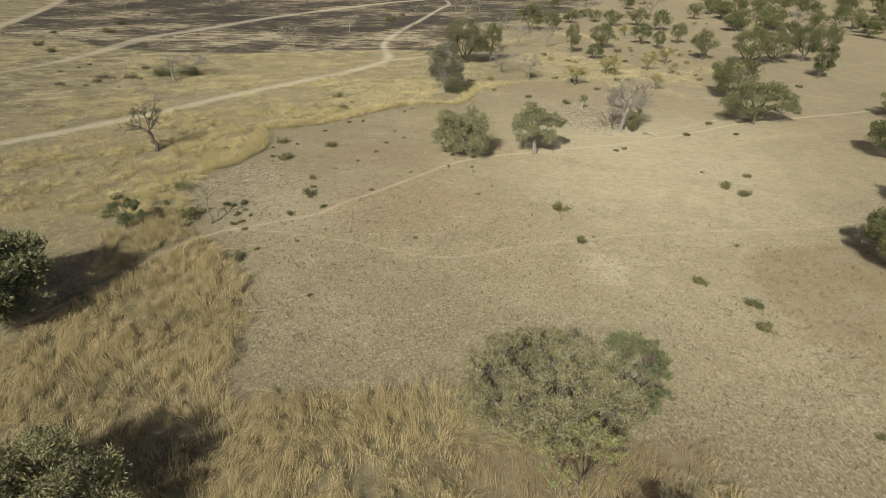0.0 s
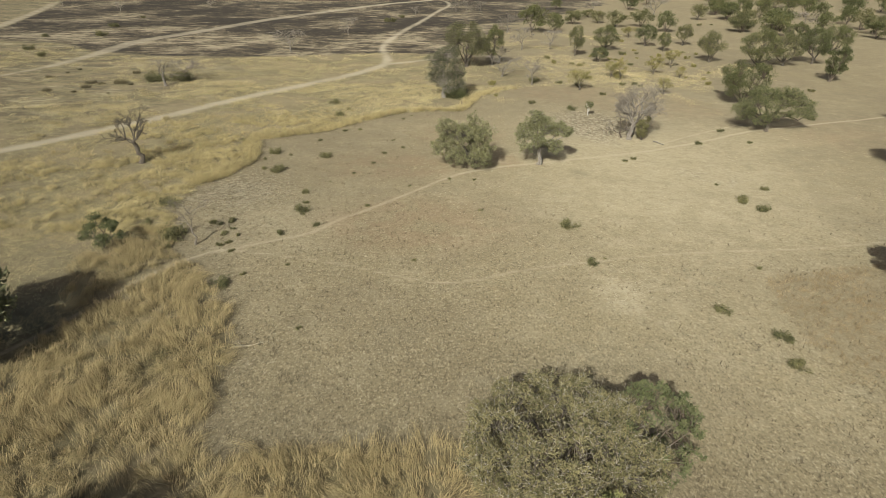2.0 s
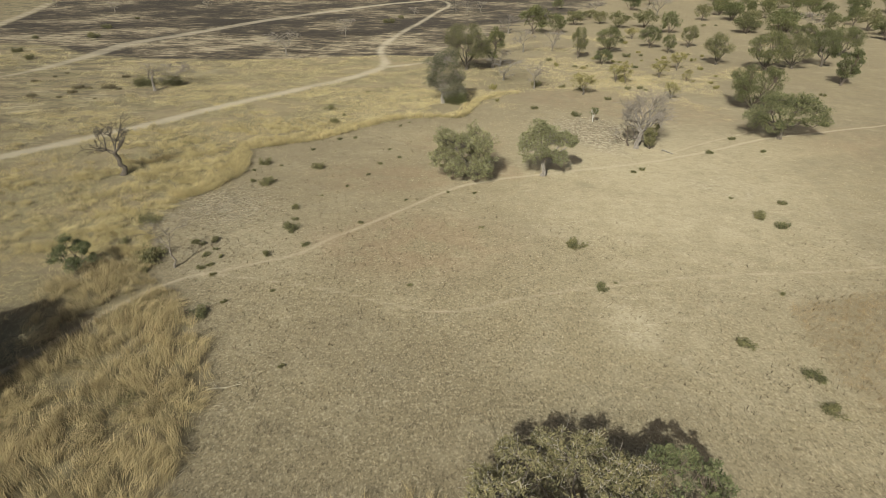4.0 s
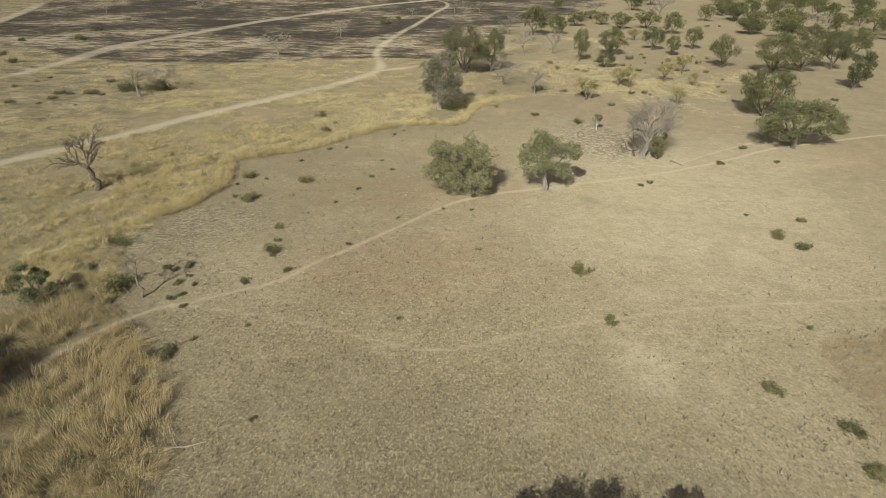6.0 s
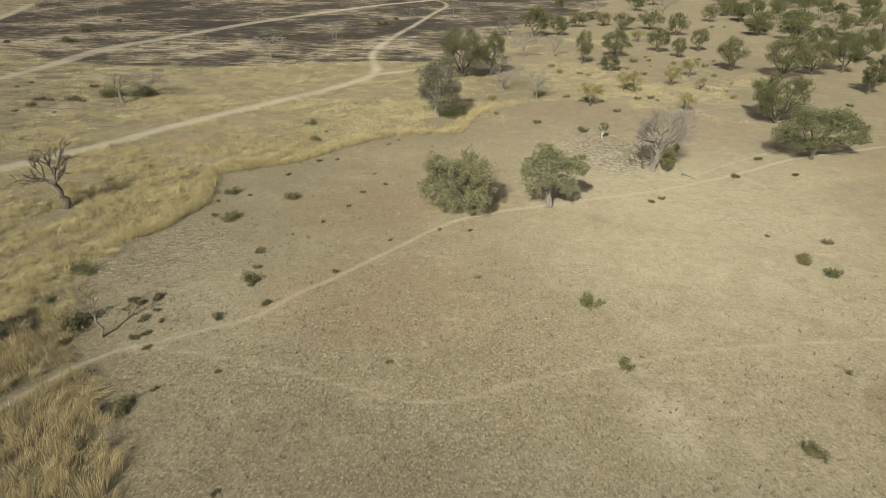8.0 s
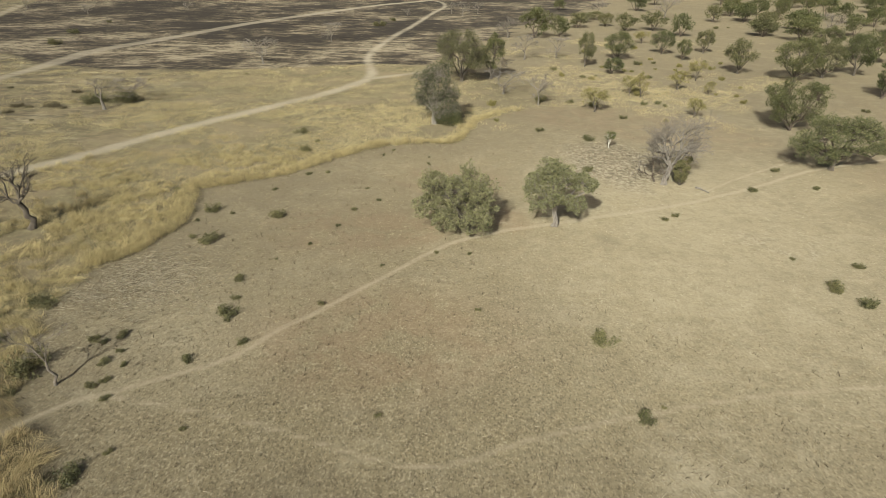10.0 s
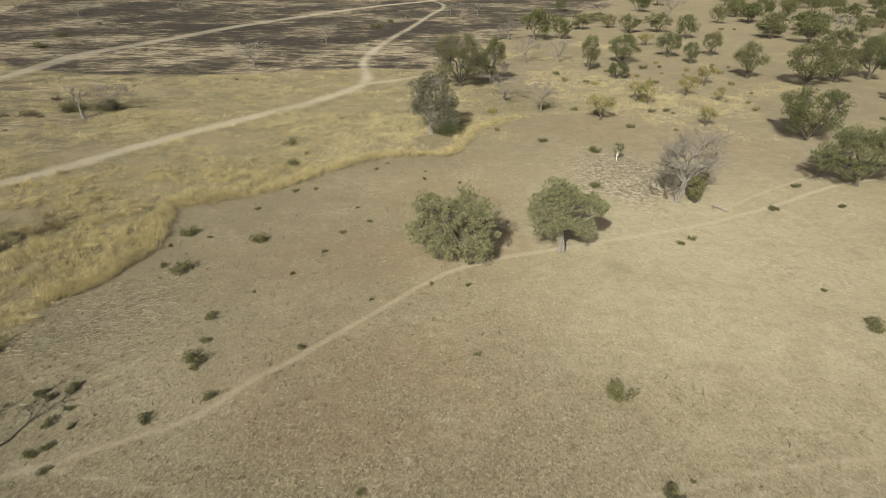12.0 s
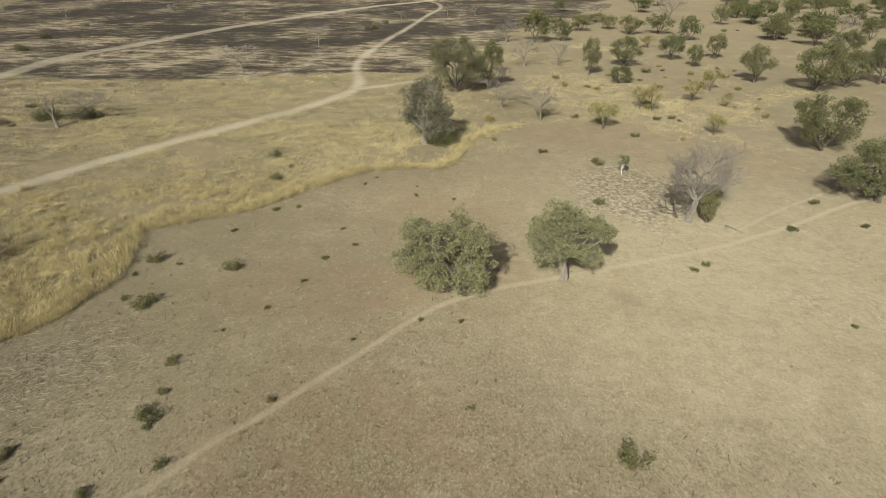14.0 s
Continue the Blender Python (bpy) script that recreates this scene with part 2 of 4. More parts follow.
# ---- geometry helpers ----
def smooth(points, n=6):
    """A Catmull-Rom line through plan points."""
    p = np.array(points, float)
    p = np.vstack([2 * p[0] - p[1], p, 2 * p[-1] - p[-2]])
    out = []
    for i in range(1, len(p) - 2):
        for s in np.linspace(0, 1, n, endpoint=False):
            out.append(0.5 * (2 * p[i] + (p[i + 1] - p[i - 1]) * s + (2 * p[i - 1] - 5 * p[i] + 4 * p[i + 1] - p[i + 2]) * s ** 2
                              + (3 * p[i] - p[i - 1] - 3 * p[i + 1] + p[i + 2]) * s ** 3))
    out.append(p[-2])
    return np.array(out)


def far_from(xy, line):
    """Distance of each point from a polyline."""
    best = np.full(len(xy), 1e9)
    for a, b in zip(line[:-1], line[1:]):
        d = b - a
        s = np.clip(((xy - a) @ d) / max(d @ d, 1e-9), 0, 1)
        best = np.minimum(best, np.hypot(*(xy - a - s[:, None] * d).T))
    return best


def inside(xy, poly):
    x, y = xy.T
    hit = np.zeros(len(xy), bool)
    for (ax, ay), (bx, by) in zip(poly, np.roll(poly, -1, 0)):
        if ay == by:
            continue
        hit ^= ((ay > y) != (by > y)) & (x < (bx - ax) * (y - ay) / (by - ay) + ax)
    return hit


def signed(xy, poly):
    poly = np.array(poly, float)
    d = far_from(xy, np.vstack([poly, poly[:1]]))
    return np.where(inside(xy, poly), d, -d)


def blob(xy, x, y, rx, ry, turn=0.0):
    c, s = math.cos(radians(turn)), math.sin(radians(turn))
    u, v = xy[:, 0] - x, xy[:, 1] - y
    return np.exp(-(((c * u + s * v) / rx) ** 2 + ((-s * u + c * v) / ry) ** 2))


def raw_mesh(name, verts, faces, material):
    """A mesh from arrays; faces all have the same number of corners."""
    me = bpy.data.meshes.new(name)
    verts, faces = np.asarray(verts, np.float32), np.asarray(faces, np.int32)
    me.vertices.add(len(verts))
    me.vertices.foreach_set("co", verts.ravel())
    me.loops.add(faces.size)
    me.loops.foreach_set("vertex_index", faces.ravel())
    me.polygons.add(len(faces))
    me.polygons.foreach_set("loop_start", np.arange(len(faces), dtype=np.int32) * faces.shape[1])
    me.update(calc_edges=True)
    me.materials.append(material)
    return me


def part(name, me, parent, label=""):
    ob = new(name, me)
    ob.parent = parent
    return tagged(ob, label)


# ---- plan of the ground ----
FIELD_EDGE = [(-11, 21), (-12.4, 26), (-13.6, 29), (-14.5, 37.7), (-16.7, 42.7), (-20.2, 47.6), (-23.9, 51.8), (-25.6, 55.8), (-29, 62),
              (-28.5, 69.6), (-26.4, 72.8), (-24.7, 77.8), (-25.4, 81.7), (-26.8, 87.4), (-23.3, 89.5), (-17.6, 93.2), (-12.9, 99.1),
              (-7.2, 105), (2.4, 106.4), (3.9, 110.9), (7.4, 120), (13.8, 126.3), (22, 137)]
TALL = FIELD_EDGE + [(20, 150), (2, 166), (-18, 168), (-60, 240), (-170, 340), (-400, 340), (-400, -60), (60, -60), (30, 0), (16, 19), (14.5, 25.2), (2.8, 25.6), (1.5, 29.9), (-2.8, 29.7), (-9, 29), (-12, 27.5)]
TALL = [(-13.6, 29)] + FIELD_EDGE[3:] + TALL[len(FIELD_EDGE):]
BURN = [(-84, 160), (-74, 157), (-52, 157), (-36, 161.6), (-18, 168), (-3.5, 168), (4, 190), (13, 202), (29, 240), (44, 268), (55, 295), (75, 332), (110, 420), (-60, 520),
        (-260, 520), (-174, 292), (-160, 258), (-146, 219), (-139, 196), (-131, 183), (-124, 177), (-112, 176), (-103, 173), (-94, 165)]
ROAD_A = [(-140, 40), (-112, 84), (-96, 118), (-89.1, 136.7), (-87, 155), (-87, 168), (-86.8, 180), (-81.6, 194.5), (-74.7, 215), (-67.6, 237.5), (-57.3, 261), (-43.8, 290), (-27.9, 320), (-9.4, 346), (20, 400)]
ROAD_B = [(-9, 346), (-2, 340), (0.4, 316), (-4.9, 283), (-10, 244.6), (-14.7, 215.6), (-17.7, 188), (-17.9, 175), (-15.4, 161.4), (-14.9, 151), (-20.2, 138.3), (-26, 129.7), (-31, 122.3), (-38.2, 111.5), (-45.5, 99), (-50, 92.4), (-55.6, 84.8), (-60.4, 78.3), (-72, 60), (-90, 40)]
ROAD_C = [(-14.9, 151), (-6.4, 157.6), (2, 164)]
ROAD_D = [(-176, 292), (-162, 258), (-148, 219), (-141, 197), (-139, 186), (-150, 165)]
ROUGH = [(26.5, 40), (27.4, 49.5), (33, 51.3), (43, 53), (75, 56), (75, 10), (33, 22), (28, 32)]
EAST = [(45.8, 87.6), (44, 77.1), (41.2, 68.4), (40, 62.2), (41.7, 57.7), (47, 55.5), (95, 62), (95, 125), (70, 98), (58, 92)]
TRAILS = [[(-36, 28), (-30, 37), (-26.9, 43.2), (-25.5, 46.6), (-23.7, 50), (-21.4, 52.5), (-19.1, 53.6), (-13.2, 57.1), (-10.8, 60.4), (-8.6, 62.5), (-6.2, 65.6), (-3.4, 68.9), (-0.9, 72), (1.5, 74.7)],
          [(-19.1, 53.1), (-9.9, 51), (-0.2, 48), (6.1, 50), (12.9, 52.1), (22.3, 54.3), (35.5, 55.9), (46.5, 58.6), (70, 66)],
          [(1.5, 74.7), (6, 77.5), (12.4, 79.8), (16.6, 81.4), (20.5, 82.9), (28.4, 86.1), (37.3, 90.9), (44.5, 95.5), (51.7, 99), (80, 110)],
          [(29.9, 88.5), (32.5, 90.4), (35.6, 93.0), (40.2, 96.4), (44.4, 99.1), (48.4, 101.9)]]


def graded(lo, hi, far_lo, far_hi, step=0.5, grow=1.021, most=7.0):
    """Even steps from lo to hi, widening beyond, fast once the steps are coarse."""
    mid = list(np.arange(lo, hi, step))
    back_ = []
    for line, sign, end in ((mid, 1, far_hi), (back_, -1, far_lo)):
        x, s = (mid[-1] if sign > 0 else mid[0]), step
        while sign * x < sign * end:
            s *= grow if s < most else 1.3
            x += sign * s
            line.append(x)
    return np.array(back_[::-1] + mid)


def relief(x, y):
    """Height of the ground: a few centimetres of unevenness."""
    return 0.05 * np.sin(0.31 * x + 1.7 * np.sin(0.11 * y)) * np.sin(0.27 * y + 0.9) + 0.03 * np.sin(0.9 * x + 0.4 * y) * np.sin(0.7 * y - 0.5 * x)


def build_ground():
    gx, gy = graded(-45, 52, -3000, 3000), np.concatenate([np.array([-1500, -500, -150, -40, 0, 8, 13]), graded(16, 128, 15.9, 4000)])
    nx, ny = len(gx), len(gy)
    X, Y = np.meshgrid(gx, gy)
    xy = np.stack([X.ravel(), Y.ravel()], 1)
    z = relief(xy[:, 0], xy[:, 1])
    i = (np.arange(ny - 1)[:, None] * nx + np.arange(nx - 1)[None]).ravel()
    me = raw_mesh("ground", np.column_stack([xy, z]), np.column_stack([i, i + 1, i + nx + 1, i + nx]), GROUND)
    me.polygons.foreach_set("use_smooth", np.ones(len(i), bool))
    track = np.minimum(far_from(xy, smooth(ROAD_A)) - 2.2 + 1.7 * np.clip((168 - xy[:, 1]) / 40, 0, 1), far_from(xy, smooth(ROAD_B)) - 1.15 + 0.35 * np.clip((xy[:, 1] - 150) / 20, 0, 1))
    track = np.minimum(track, far_from(xy, smooth(ROAD_C)) - 0.8)
    track = np.minimum(track, far_from(xy, smooth(ROAD_D)) - 1.7)
    trail = np.full(len(xy), 9.0)
    for line, w in zip(TRAILS, (0.03, 0.1, -0.05, 0.08)):
        trail = np.minimum(trail, far_from(xy, smooth(line)) + w + 0.02 * np.clip((-8 - xy[:, 0]) / 5, 0, 1))
    red = blob(xy, -3, 60, 12, 8) + blob(xy, 24, 124, 14, 7) + blob(xy, 40, 112, 10, 8) + blob(xy, -10, 78, 8, 6) + blob(xy, 2, 92, 8, 6) + 0.7 * blob(xy, 62, 95, 16, 14) + 1.2 * blob(xy, -2.5, 77.5, 3.5, 3) + 1.2 * blob(xy, 8, 80, 2, 3.5) + blob(xy, 30, 116, 10, 6)
    # real bleached patch first; the wider weak blobs paint hot-spot brightness around it
    pale = 0.4 * blob(xy, 15.0, 47.5, 3.2, 3.0) + 0.2 * blob(xy, 14, 45, 6, 6) + 0.25 * blob(xy, 20, 66, 16, 14)
    worn = 1.25 * blob(xy, 23, 99.5, 6, 9) + 0.35 * blob(xy, -23.4, 66.4, 4.6, 4.6) + 0.2 * blob(xy, -22, 56, 4, 4) + 0.35 * blob(xy, 34, 76, 7, 5)
    soil = 0.8 * blob(xy, -33, 49, 8, 9) + 0.5 * blob(xy, -8, 68, 11, 12) + 0.55 * blob(xy, -18, 80, 10, 12) + 0.4 * blob(xy, -5, 90, 14, 12) + 0.8 * blob(xy, 45, 130, 26, 16) + 0.6 * blob(xy, 62, 140, 50, 34)
    soil = soil + 0.8 * np.exp(-far_from(xy, np.array(FIELD_EDGE[9:], float)) / 4.0)
    soil = soil + 0.6 * np.clip((xy[:, 1] - 78) / 30, 0, 1) * np.clip((xy[:, 0] - 4) / 10, 0, 1)
    soil = soil + 0.55 * np.clip(signed(xy, EAST) / 1.5 + 0.3, 0, 1)
    soil = soil + 0.9 * blob(xy, 16.8, 75.9, 1.3, 2.0) + blob(xy, 0.8, 113.5, 4.5, 3.6) + 0.6 * blob(xy, -38, 74.8, 2.5, 2.2) + 0.5 * blob(xy, -23, 52, 6, 6) + 0.35 * blob(xy, -8, 45, 13, 6) + 0.7 * blob(xy, 22, 185, 13, 28) + 0.15 * np.clip(signed(xy, ROUGH) / 1.5, 0, 1)
    east = np.clip((xy[:, 0] + 5) / 15, 0, 1) * np.clip((xy[:, 1] - 165) / 30, 0, 1)
    # the blob at (18, 38) paints hot-spot brightness; the others are bleached ground
    bleach_glare = 0.25 * blob(xy, 42, 122, 32, 24) + 0.8 * blob(xy, 26, 70, 24, 26) + 0.3 * blob(xy, 18, 38, 14, 12) + 0.4 * blob(xy, 22, 98, 14, 14) + 0.35 * blob(xy, 50, 100, 26, 30)
    bleach_glare = bleach_glare + 0.6 * blob(xy, -18, 59, 9, 9)
    bleach_glare = bleach_glare + 1.2 * blob(xy, -40, 184, 26, 18) + 0.9 * blob(xy, -108, 200, 24, 26) - 0.7 * blob(xy, -75, 228, 34, 30)
    for name, v in (("tall", signed(xy, TALL)), ("burn", signed(xy, BURN)), ("track", track), ("trail", trail), ("red", red), ("pale", pale), ("worn", worn), ("bleach_glare", bleach_glare), ("soil", soil), ("east", east), ("stubbly", 1.0 - 0.6 * np.clip((xy[:, 1] - 58) / 24, 0, 1)), ("rough", np.minimum(signed(xy, ROUGH), (xy[:, 1] - 37) / 5)), ("plain", np.clip((-36 - xy[:, 0]) / 25, 0, 1) * np.clip((xy[:, 1] - 70) / 30, 0, 1))):
        me.attributes.new(name, "FLOAT", "POINT").data.foreach_set("value", np.clip(v, -40, 40).astype(np.float32))
    return tagged(new("ground", me), "dry savanna ground with grazed stubble, burnt patches and sandy tracks", "ground", kind="structure")


build_ground()


# ---- grass ----
def blades(rng, xy, height, width, lean, flow, per, bent):
    """Bent grass blades at plan points, in tufts of per blades that lean together."""
    n = len(xy)
    ids = np.arange(n) // per
    m = ids[-1] + 1
    tuft = rng.normal(0, 0.75, (m, 2))[ids]
    h = height * rng.uniform(0.6, 1.3, m)[ids] * rng.uniform(0.6, 1.15, n)
    a = rng.uniform(0, 2 * np.pi, n)
    side = np.stack([np.cos(a), np.sin(a)], 1) * (width * rng.uniform(0.6, 1.4, n))[:, None]
    tilt = lean * (tuft + rng.normal(0, 0.4, (n, 2)) + flow) * h[:, None]
    drop = np.sqrt(np.clip(1.0 - (tilt ** 2).sum(1) / h ** 2, 0.15, 1.0))
    z = relief(xy[:, 0], xy[:, 1]) - 0.02
    low1, low2 = np.column_stack([xy - side, z]), np.column_stack([xy + side, z])
    top = np.column_stack([xy + tilt, z + h * drop])
    k = np.arange(n)[:, None]
    if not bent:
        return np.stack([low1, low2, top], 1).reshape(-1, 3), k * 3 + np.array([[0, 1, 2]])
    low = np.column_stack([xy, z])
    mid1, mid2 = np.column_stack([xy + 0.3 * tilt - side, z + 0.55 * h * (0.5 + 0.5 * drop)]), np.column_stack([xy + 0.3 * tilt + side, z + 0.55 * h * (0.5 + 0.5 * drop)])
    v = np.stack([low, mid1, mid2, top], 1).reshape(-1, 3)
    return v, np.concatenate([k * 4 + np.array([[0, 2, 1]]), k * 4 + np.array([[1, 2, 3]])])


def scatter(rng, n, x0, x1, y0, y1):
    return np.column_stack([rng.uniform(x0, x1, n), rng.uniform(y0, y1, n)])


def clear_of_tracks(xy, wide=0.0):
    d = np.minimum(far_from(xy, smooth(ROAD_A, 3)) - 2.0, far_from(xy, smooth(ROAD_B, 3)) - 1.2)
    for line in TRAILS:
        d = np.minimum(d, far_from(xy, smooth(line, 3)) - 0.35)
    return d > wide


def unshaded(xy):
    """False on the worn soil under two trees."""
    return (np.hypot(xy[:, 0] + 38.2, xy[:, 1] - 74.8) > 2.0) & (np.hypot((xy[:, 0] - 0.8) / 1.2, xy[:, 1] - 113.2) > 3.2)


def wave(xy, s, ph):
    return np.sin(xy[:, 0] * s + 1.3 * np.sin(xy[:, 1] * s * 0.7 + ph) + ph) * np.sin(xy[:, 1] * s * 1.1 + 1.1 * np.sin(xy[:, 0] * s * 0.8 - ph))


def grass(name, label, material, spots, per, clump, height, width, lean, rng, flow=(0.3, 0.1), bent=False):
    """Tufts of per blades at the plan spots, as one mass."""
    xy = np.repeat(spots, per, 0) + rng.normal(0, clump, (len(spots) * per, 2))
    fl = np.array(flow) + 1.1 * np.stack([wave(xy, 0.5, 1.0), wave(xy, 0.45, 2.5)], 1)
    v, f = blades(rng, xy, height, width, lean, fl, per, bent)
    return tagged(new(name, raw_mesh(name, v, f, material)), label, "grass", kind="stuff")


def strewn(*rows):
    return np.vstack([np.column_stack([rng.normal(x, a, n), rng.normal(y, b, n)]) for x, y, a, b, n in rows])


LUSH = [(-26, 57.5), (-28.4, 56.3), (-30, 53), (-31.2, 50.5), (-31, 47.5), (-28.2, 43), (-27.4, 36.1), (-30, 31.2), (-38, 27), (-60, 22), (-60, -20), (40, -20), (40, 30), (-10, 34), (-14, 40), (-20, 49), (-23, 53)]
rng = np.random.default_rng(4)
spots = scatter(rng, 12300, -48, 18, 19, 58)
spots = spots[(signed(spots, TALL) > rng.uniform(-0.4, 0.4, len(spots))) & clear_of_tracks(spots, 0.45) & (wave(spots, 0.35, 0.4) + rng.normal(0, 0.6, len(spots)) > -0.8)]
lush = signed(spots, LUSH) > rng.uniform(-1.2, 0.8, len(spots))
grass("thin_grass", "low thin dry grass over bare soil", GOLD, spots[~lush], 14, 0.3, 0.3, 0.012, 0.9, rng)
spots = spots[lush]
russet = blob(spots, 5.5, 23.5, 6.5, 4.2) + blob(spots, 12.5, 24.5, 3, 4) > rng.uniform(0.3, 0.8, len(spots))
grass("russet_grass", "thin russet grass round the broad tree", RUSSET, spots[russet], 26, 0.26, 0.75, 0.0095, 0.5, rng, bent=True)
spots = spots[~russet]
grass("tall_grass", "tall brown dry grass bent by the wind", BROWN, spots, 42, 0.22, 1.05, 0.0095, 0.5, rng, bent=True)
spots = scatter(rng, 30000, -75, 24, 56, 128)
spots = spots[(signed(spots, TALL) > rng.uniform(-0.4, 0.4, len(spots))) & clear_of_tracks(spots) & (wave(spots, 0.16, 1.4) + 0.8 * wave(spots, 0.55, 0.3) + rng.normal(0, 0.45, len(spots)) - 0.012 * np.clip(-25 - spots[:, 0], 0, 60) + 0.9 * np.exp(-np.abs(signed(spots, TALL)) / 9.0) - 0.05 * np.clip(spots[:, 0] + 2, 0, 30) > -0.15)]
spots = spots[unshaded(spots)]
near = (spots[:, 1] < 100 + rng.normal(0, 4, len(spots))) & (far_from(spots, np.array(FIELD_EDGE[7:], float)) < 26 + rng.normal(0, 4, len(spots)))
grass("golden_grass", "knee-high golden dry grass beside the sandy track", GOLD, spots[~near], 18, 0.36, 0.54, 0.013, 0.75, rng)
under = scatter(rng, 15000, -66, -12, 54, 102)
under = under[unshaded(under) & (signed(under, TALL) > 0.3) & clear_of_tracks(under) & (far_from(under, np.array(FIELD_EDGE[7:], float)) < 28) & (wave(under, 0.23, 0.9) + rng.normal(0, 0.4, len(under)) > -0.45)]
grass("undergrowth", "low thin golden grass between taller clumps", GOLD_BROWN, under, 9, 0.3, 0.42, 0.012, 0.8, rng)
spots = spots[near]
spots = spots[wave(spots, 0.9, 0.7) + 0.6 * wave(spots, 2.1, 1.9) + rng.normal(0, 0.35, len(spots)) > -0.25]
grass("clumped_grass", "leaning clumps of golden brown grass beside the field", GOLD_BROWN, spots, 44, 0.24, 0.75, 0.011, 0.6, rng, flow=(0.5, 0.25), bent=True)
rim = smooth(FIELD_EDGE[9:], 22)
rim = np.repeat(rim, 10, 0)
rim = rim + np.column_stack([rng.normal(-0.5, 0.6, len(rim)), rng.normal(0.4, 0.6, len(rim))])
rim = rim[(signed(rim, TALL) > -0.3) & (rng.random(len(rim)) < 0.55 + 0.3 * wave(rim, 0.6, 0.5)) & (rim[:, 0] < rng.uniform(-2, 16, len(rim)))]
grass("field_edge_grass", "thick golden grass along the edge of the grazed field", GOLD_BROWN, rim, 26, 0.24, 0.95, 0.0115, 0.5, rng, flow=(0.5, 0.2), bent=True)
spots = scatter(rng, 16000, -130, 70, 126, 172)
spots = spots[((signed(spots, TALL) > 0) & (spots[:, 0] < rng.uniform(-8, 16, len(spots))) | (blob(spots, 43, 142, 13, 8) > rng.uniform(0.2, 0.8, len(spots)))) & (signed(spots, BURN) < -1) & clear_of_tracks(spots)
              & (wave(spots, 0.1, 2.1) + 0.9 * wave(spots, 0.45, 0.6) + rng.normal(0, 0.3, len(spots)) > 0.15)]
grass("far_grass", "golden dry grass short of the burnt plain", GOLD, spots, 12, 0.55, 0.45, 0.024, 0.7, rng)
def bleached(xy):
    return blob(xy, 26, 70, 22, 24) + 0.8 * blob(xy, 48, 104, 24, 26)


spots = scatter(rng, 50000, -34, 60, 18, 118)
spots = spots[(rng.random(len(spots)) < np.clip(44 / spots[:, 1], 0.25, 1.0) - 0.6 * blob(spots, -23, 51, 5, 6) - 0.45 * bleached(spots)) & (signed(spots, TALL) < 0) & clear_of_tracks(spots)]
grass("short_grass", "grazed bleached stubble over brown soil", STUBBLE, spots, 12, 0.075, 0.19, 0.015, 0.9, rng, flow=(0.1, 0.0))
spots = scatter(rng, 15000, -30, 55, 18, 105)
spots = spots[(signed(spots, TALL) < 0) & clear_of_tracks(spots) & (rng.random(len(spots)) > 0.9 * bleached(spots) + 0.75 * np.clip((spots[:, 1] - 60) / 20, 0, 1))]
spots = np.vstack([spots, strewn((15, 47.2, 1.1, 1.0, 26))])
grass("dead_stems", "thin dark dead stems standing in the stubble", DEAD_STEM, spots, 3, 0.07, 0.34, 0.017, 0.5, rng)
spots = scatter(rng, 12000, 4, 100, 108, 215)
spots = spots[(signed(spots, TALL) < 0) & (spots[:, 0] < 0.52 * spots[:, 1]) & (signed(spots, BURN) < 0) & (wave(spots, 0.2, 0.7) + 0.6 * wave(spots, 0.07, 2.0) + 2.8 * blob(spots, 43, 141, 12, 8) + 1.5 * blob(spots, 24, 146, 12, 14) + 0.7 * blob(spots, 30, 160, 14, 10) + rng.normal(0, 0.3, len(spots)) > 0.6)]
grass("woodland_grass", "thin golden dry grass between the far trees", GOLD, spots, 20, 0.5, 0.5, 0.015, 0.7, rng)
spots = scatter(rng, 14000, 14, 60, 18, 57)
spots = spots[(signed(spots, ROUGH) > rng.uniform(-0.6, 0.5, len(spots))) & (spots[:, 1] > rng.uniform(24, 44, len(spots))) & (wave(spots, 0.4, 0.8) + rng.normal(0, 0.4, len(spots)) > -0.5)]
grass("rough_grass", "shin-high brownish grass left ungrazed", RUSSET, spots, 9, 0.16, 0.42, 0.013, 0.75, rng, flow=(0.6, 0.2))
spots = np.vstack([np.column_stack([rng.normal(x, a, n), rng.normal(y, b, n)]) for x, y, a, b, n in ((23.5, 100, 3.6, 4.8, 600), (-23.4, 66.5, 2.6, 3.0, 320), (-22, 56, 2.5, 2.5, 90))])
grass("trampled_tussocks", "dark trampled tussocks on pale soil", DEAD_STEM, spots, 6, 0.17, 0.2, 0.028, 0.9, rng)
def stalks(name, label, spots, size, rng):
    """Broken stalks lying criss-cross on the soil, as one mass of thin three-sided sticks."""
    n = len(spots)
    a, h = rng.uniform(0, 2 * np.pi, n), size * rng.uniform(0.4, 1.5, n)
    d = np.column_stack([np.cos(a), np.sin(a), rng.normal(0, 0.05, n)]) * h[:, None]
    w = np.column_stack([-np.sin(a), np.cos(a), np.zeros(n)]) * rng.uniform(0.007, 0.014, n)[:, None]
    base = np.column_stack([spots, relief(spots[:, 0], spots[:, 1]) + rng.uniform(0.0, 0.04, n)])
    top = np.array([0, 0, 0.02])
    v = np.stack([base - w, base + w, base + top, base + d - w, base + d + w, base + d + top], 1).reshape(-1, 3)
    k = np.arange(n)[:, None] * 6
    f = np.concatenate([k + np.array([[0, 3, 5, 2]]), k + np.array([[2, 5, 4, 1]]), k + np.array([[1, 4, 3, 0]])])
    return tagged(new(name, raw_mesh(name, v, f, STRAW)), label, "straw", kind="stuff")


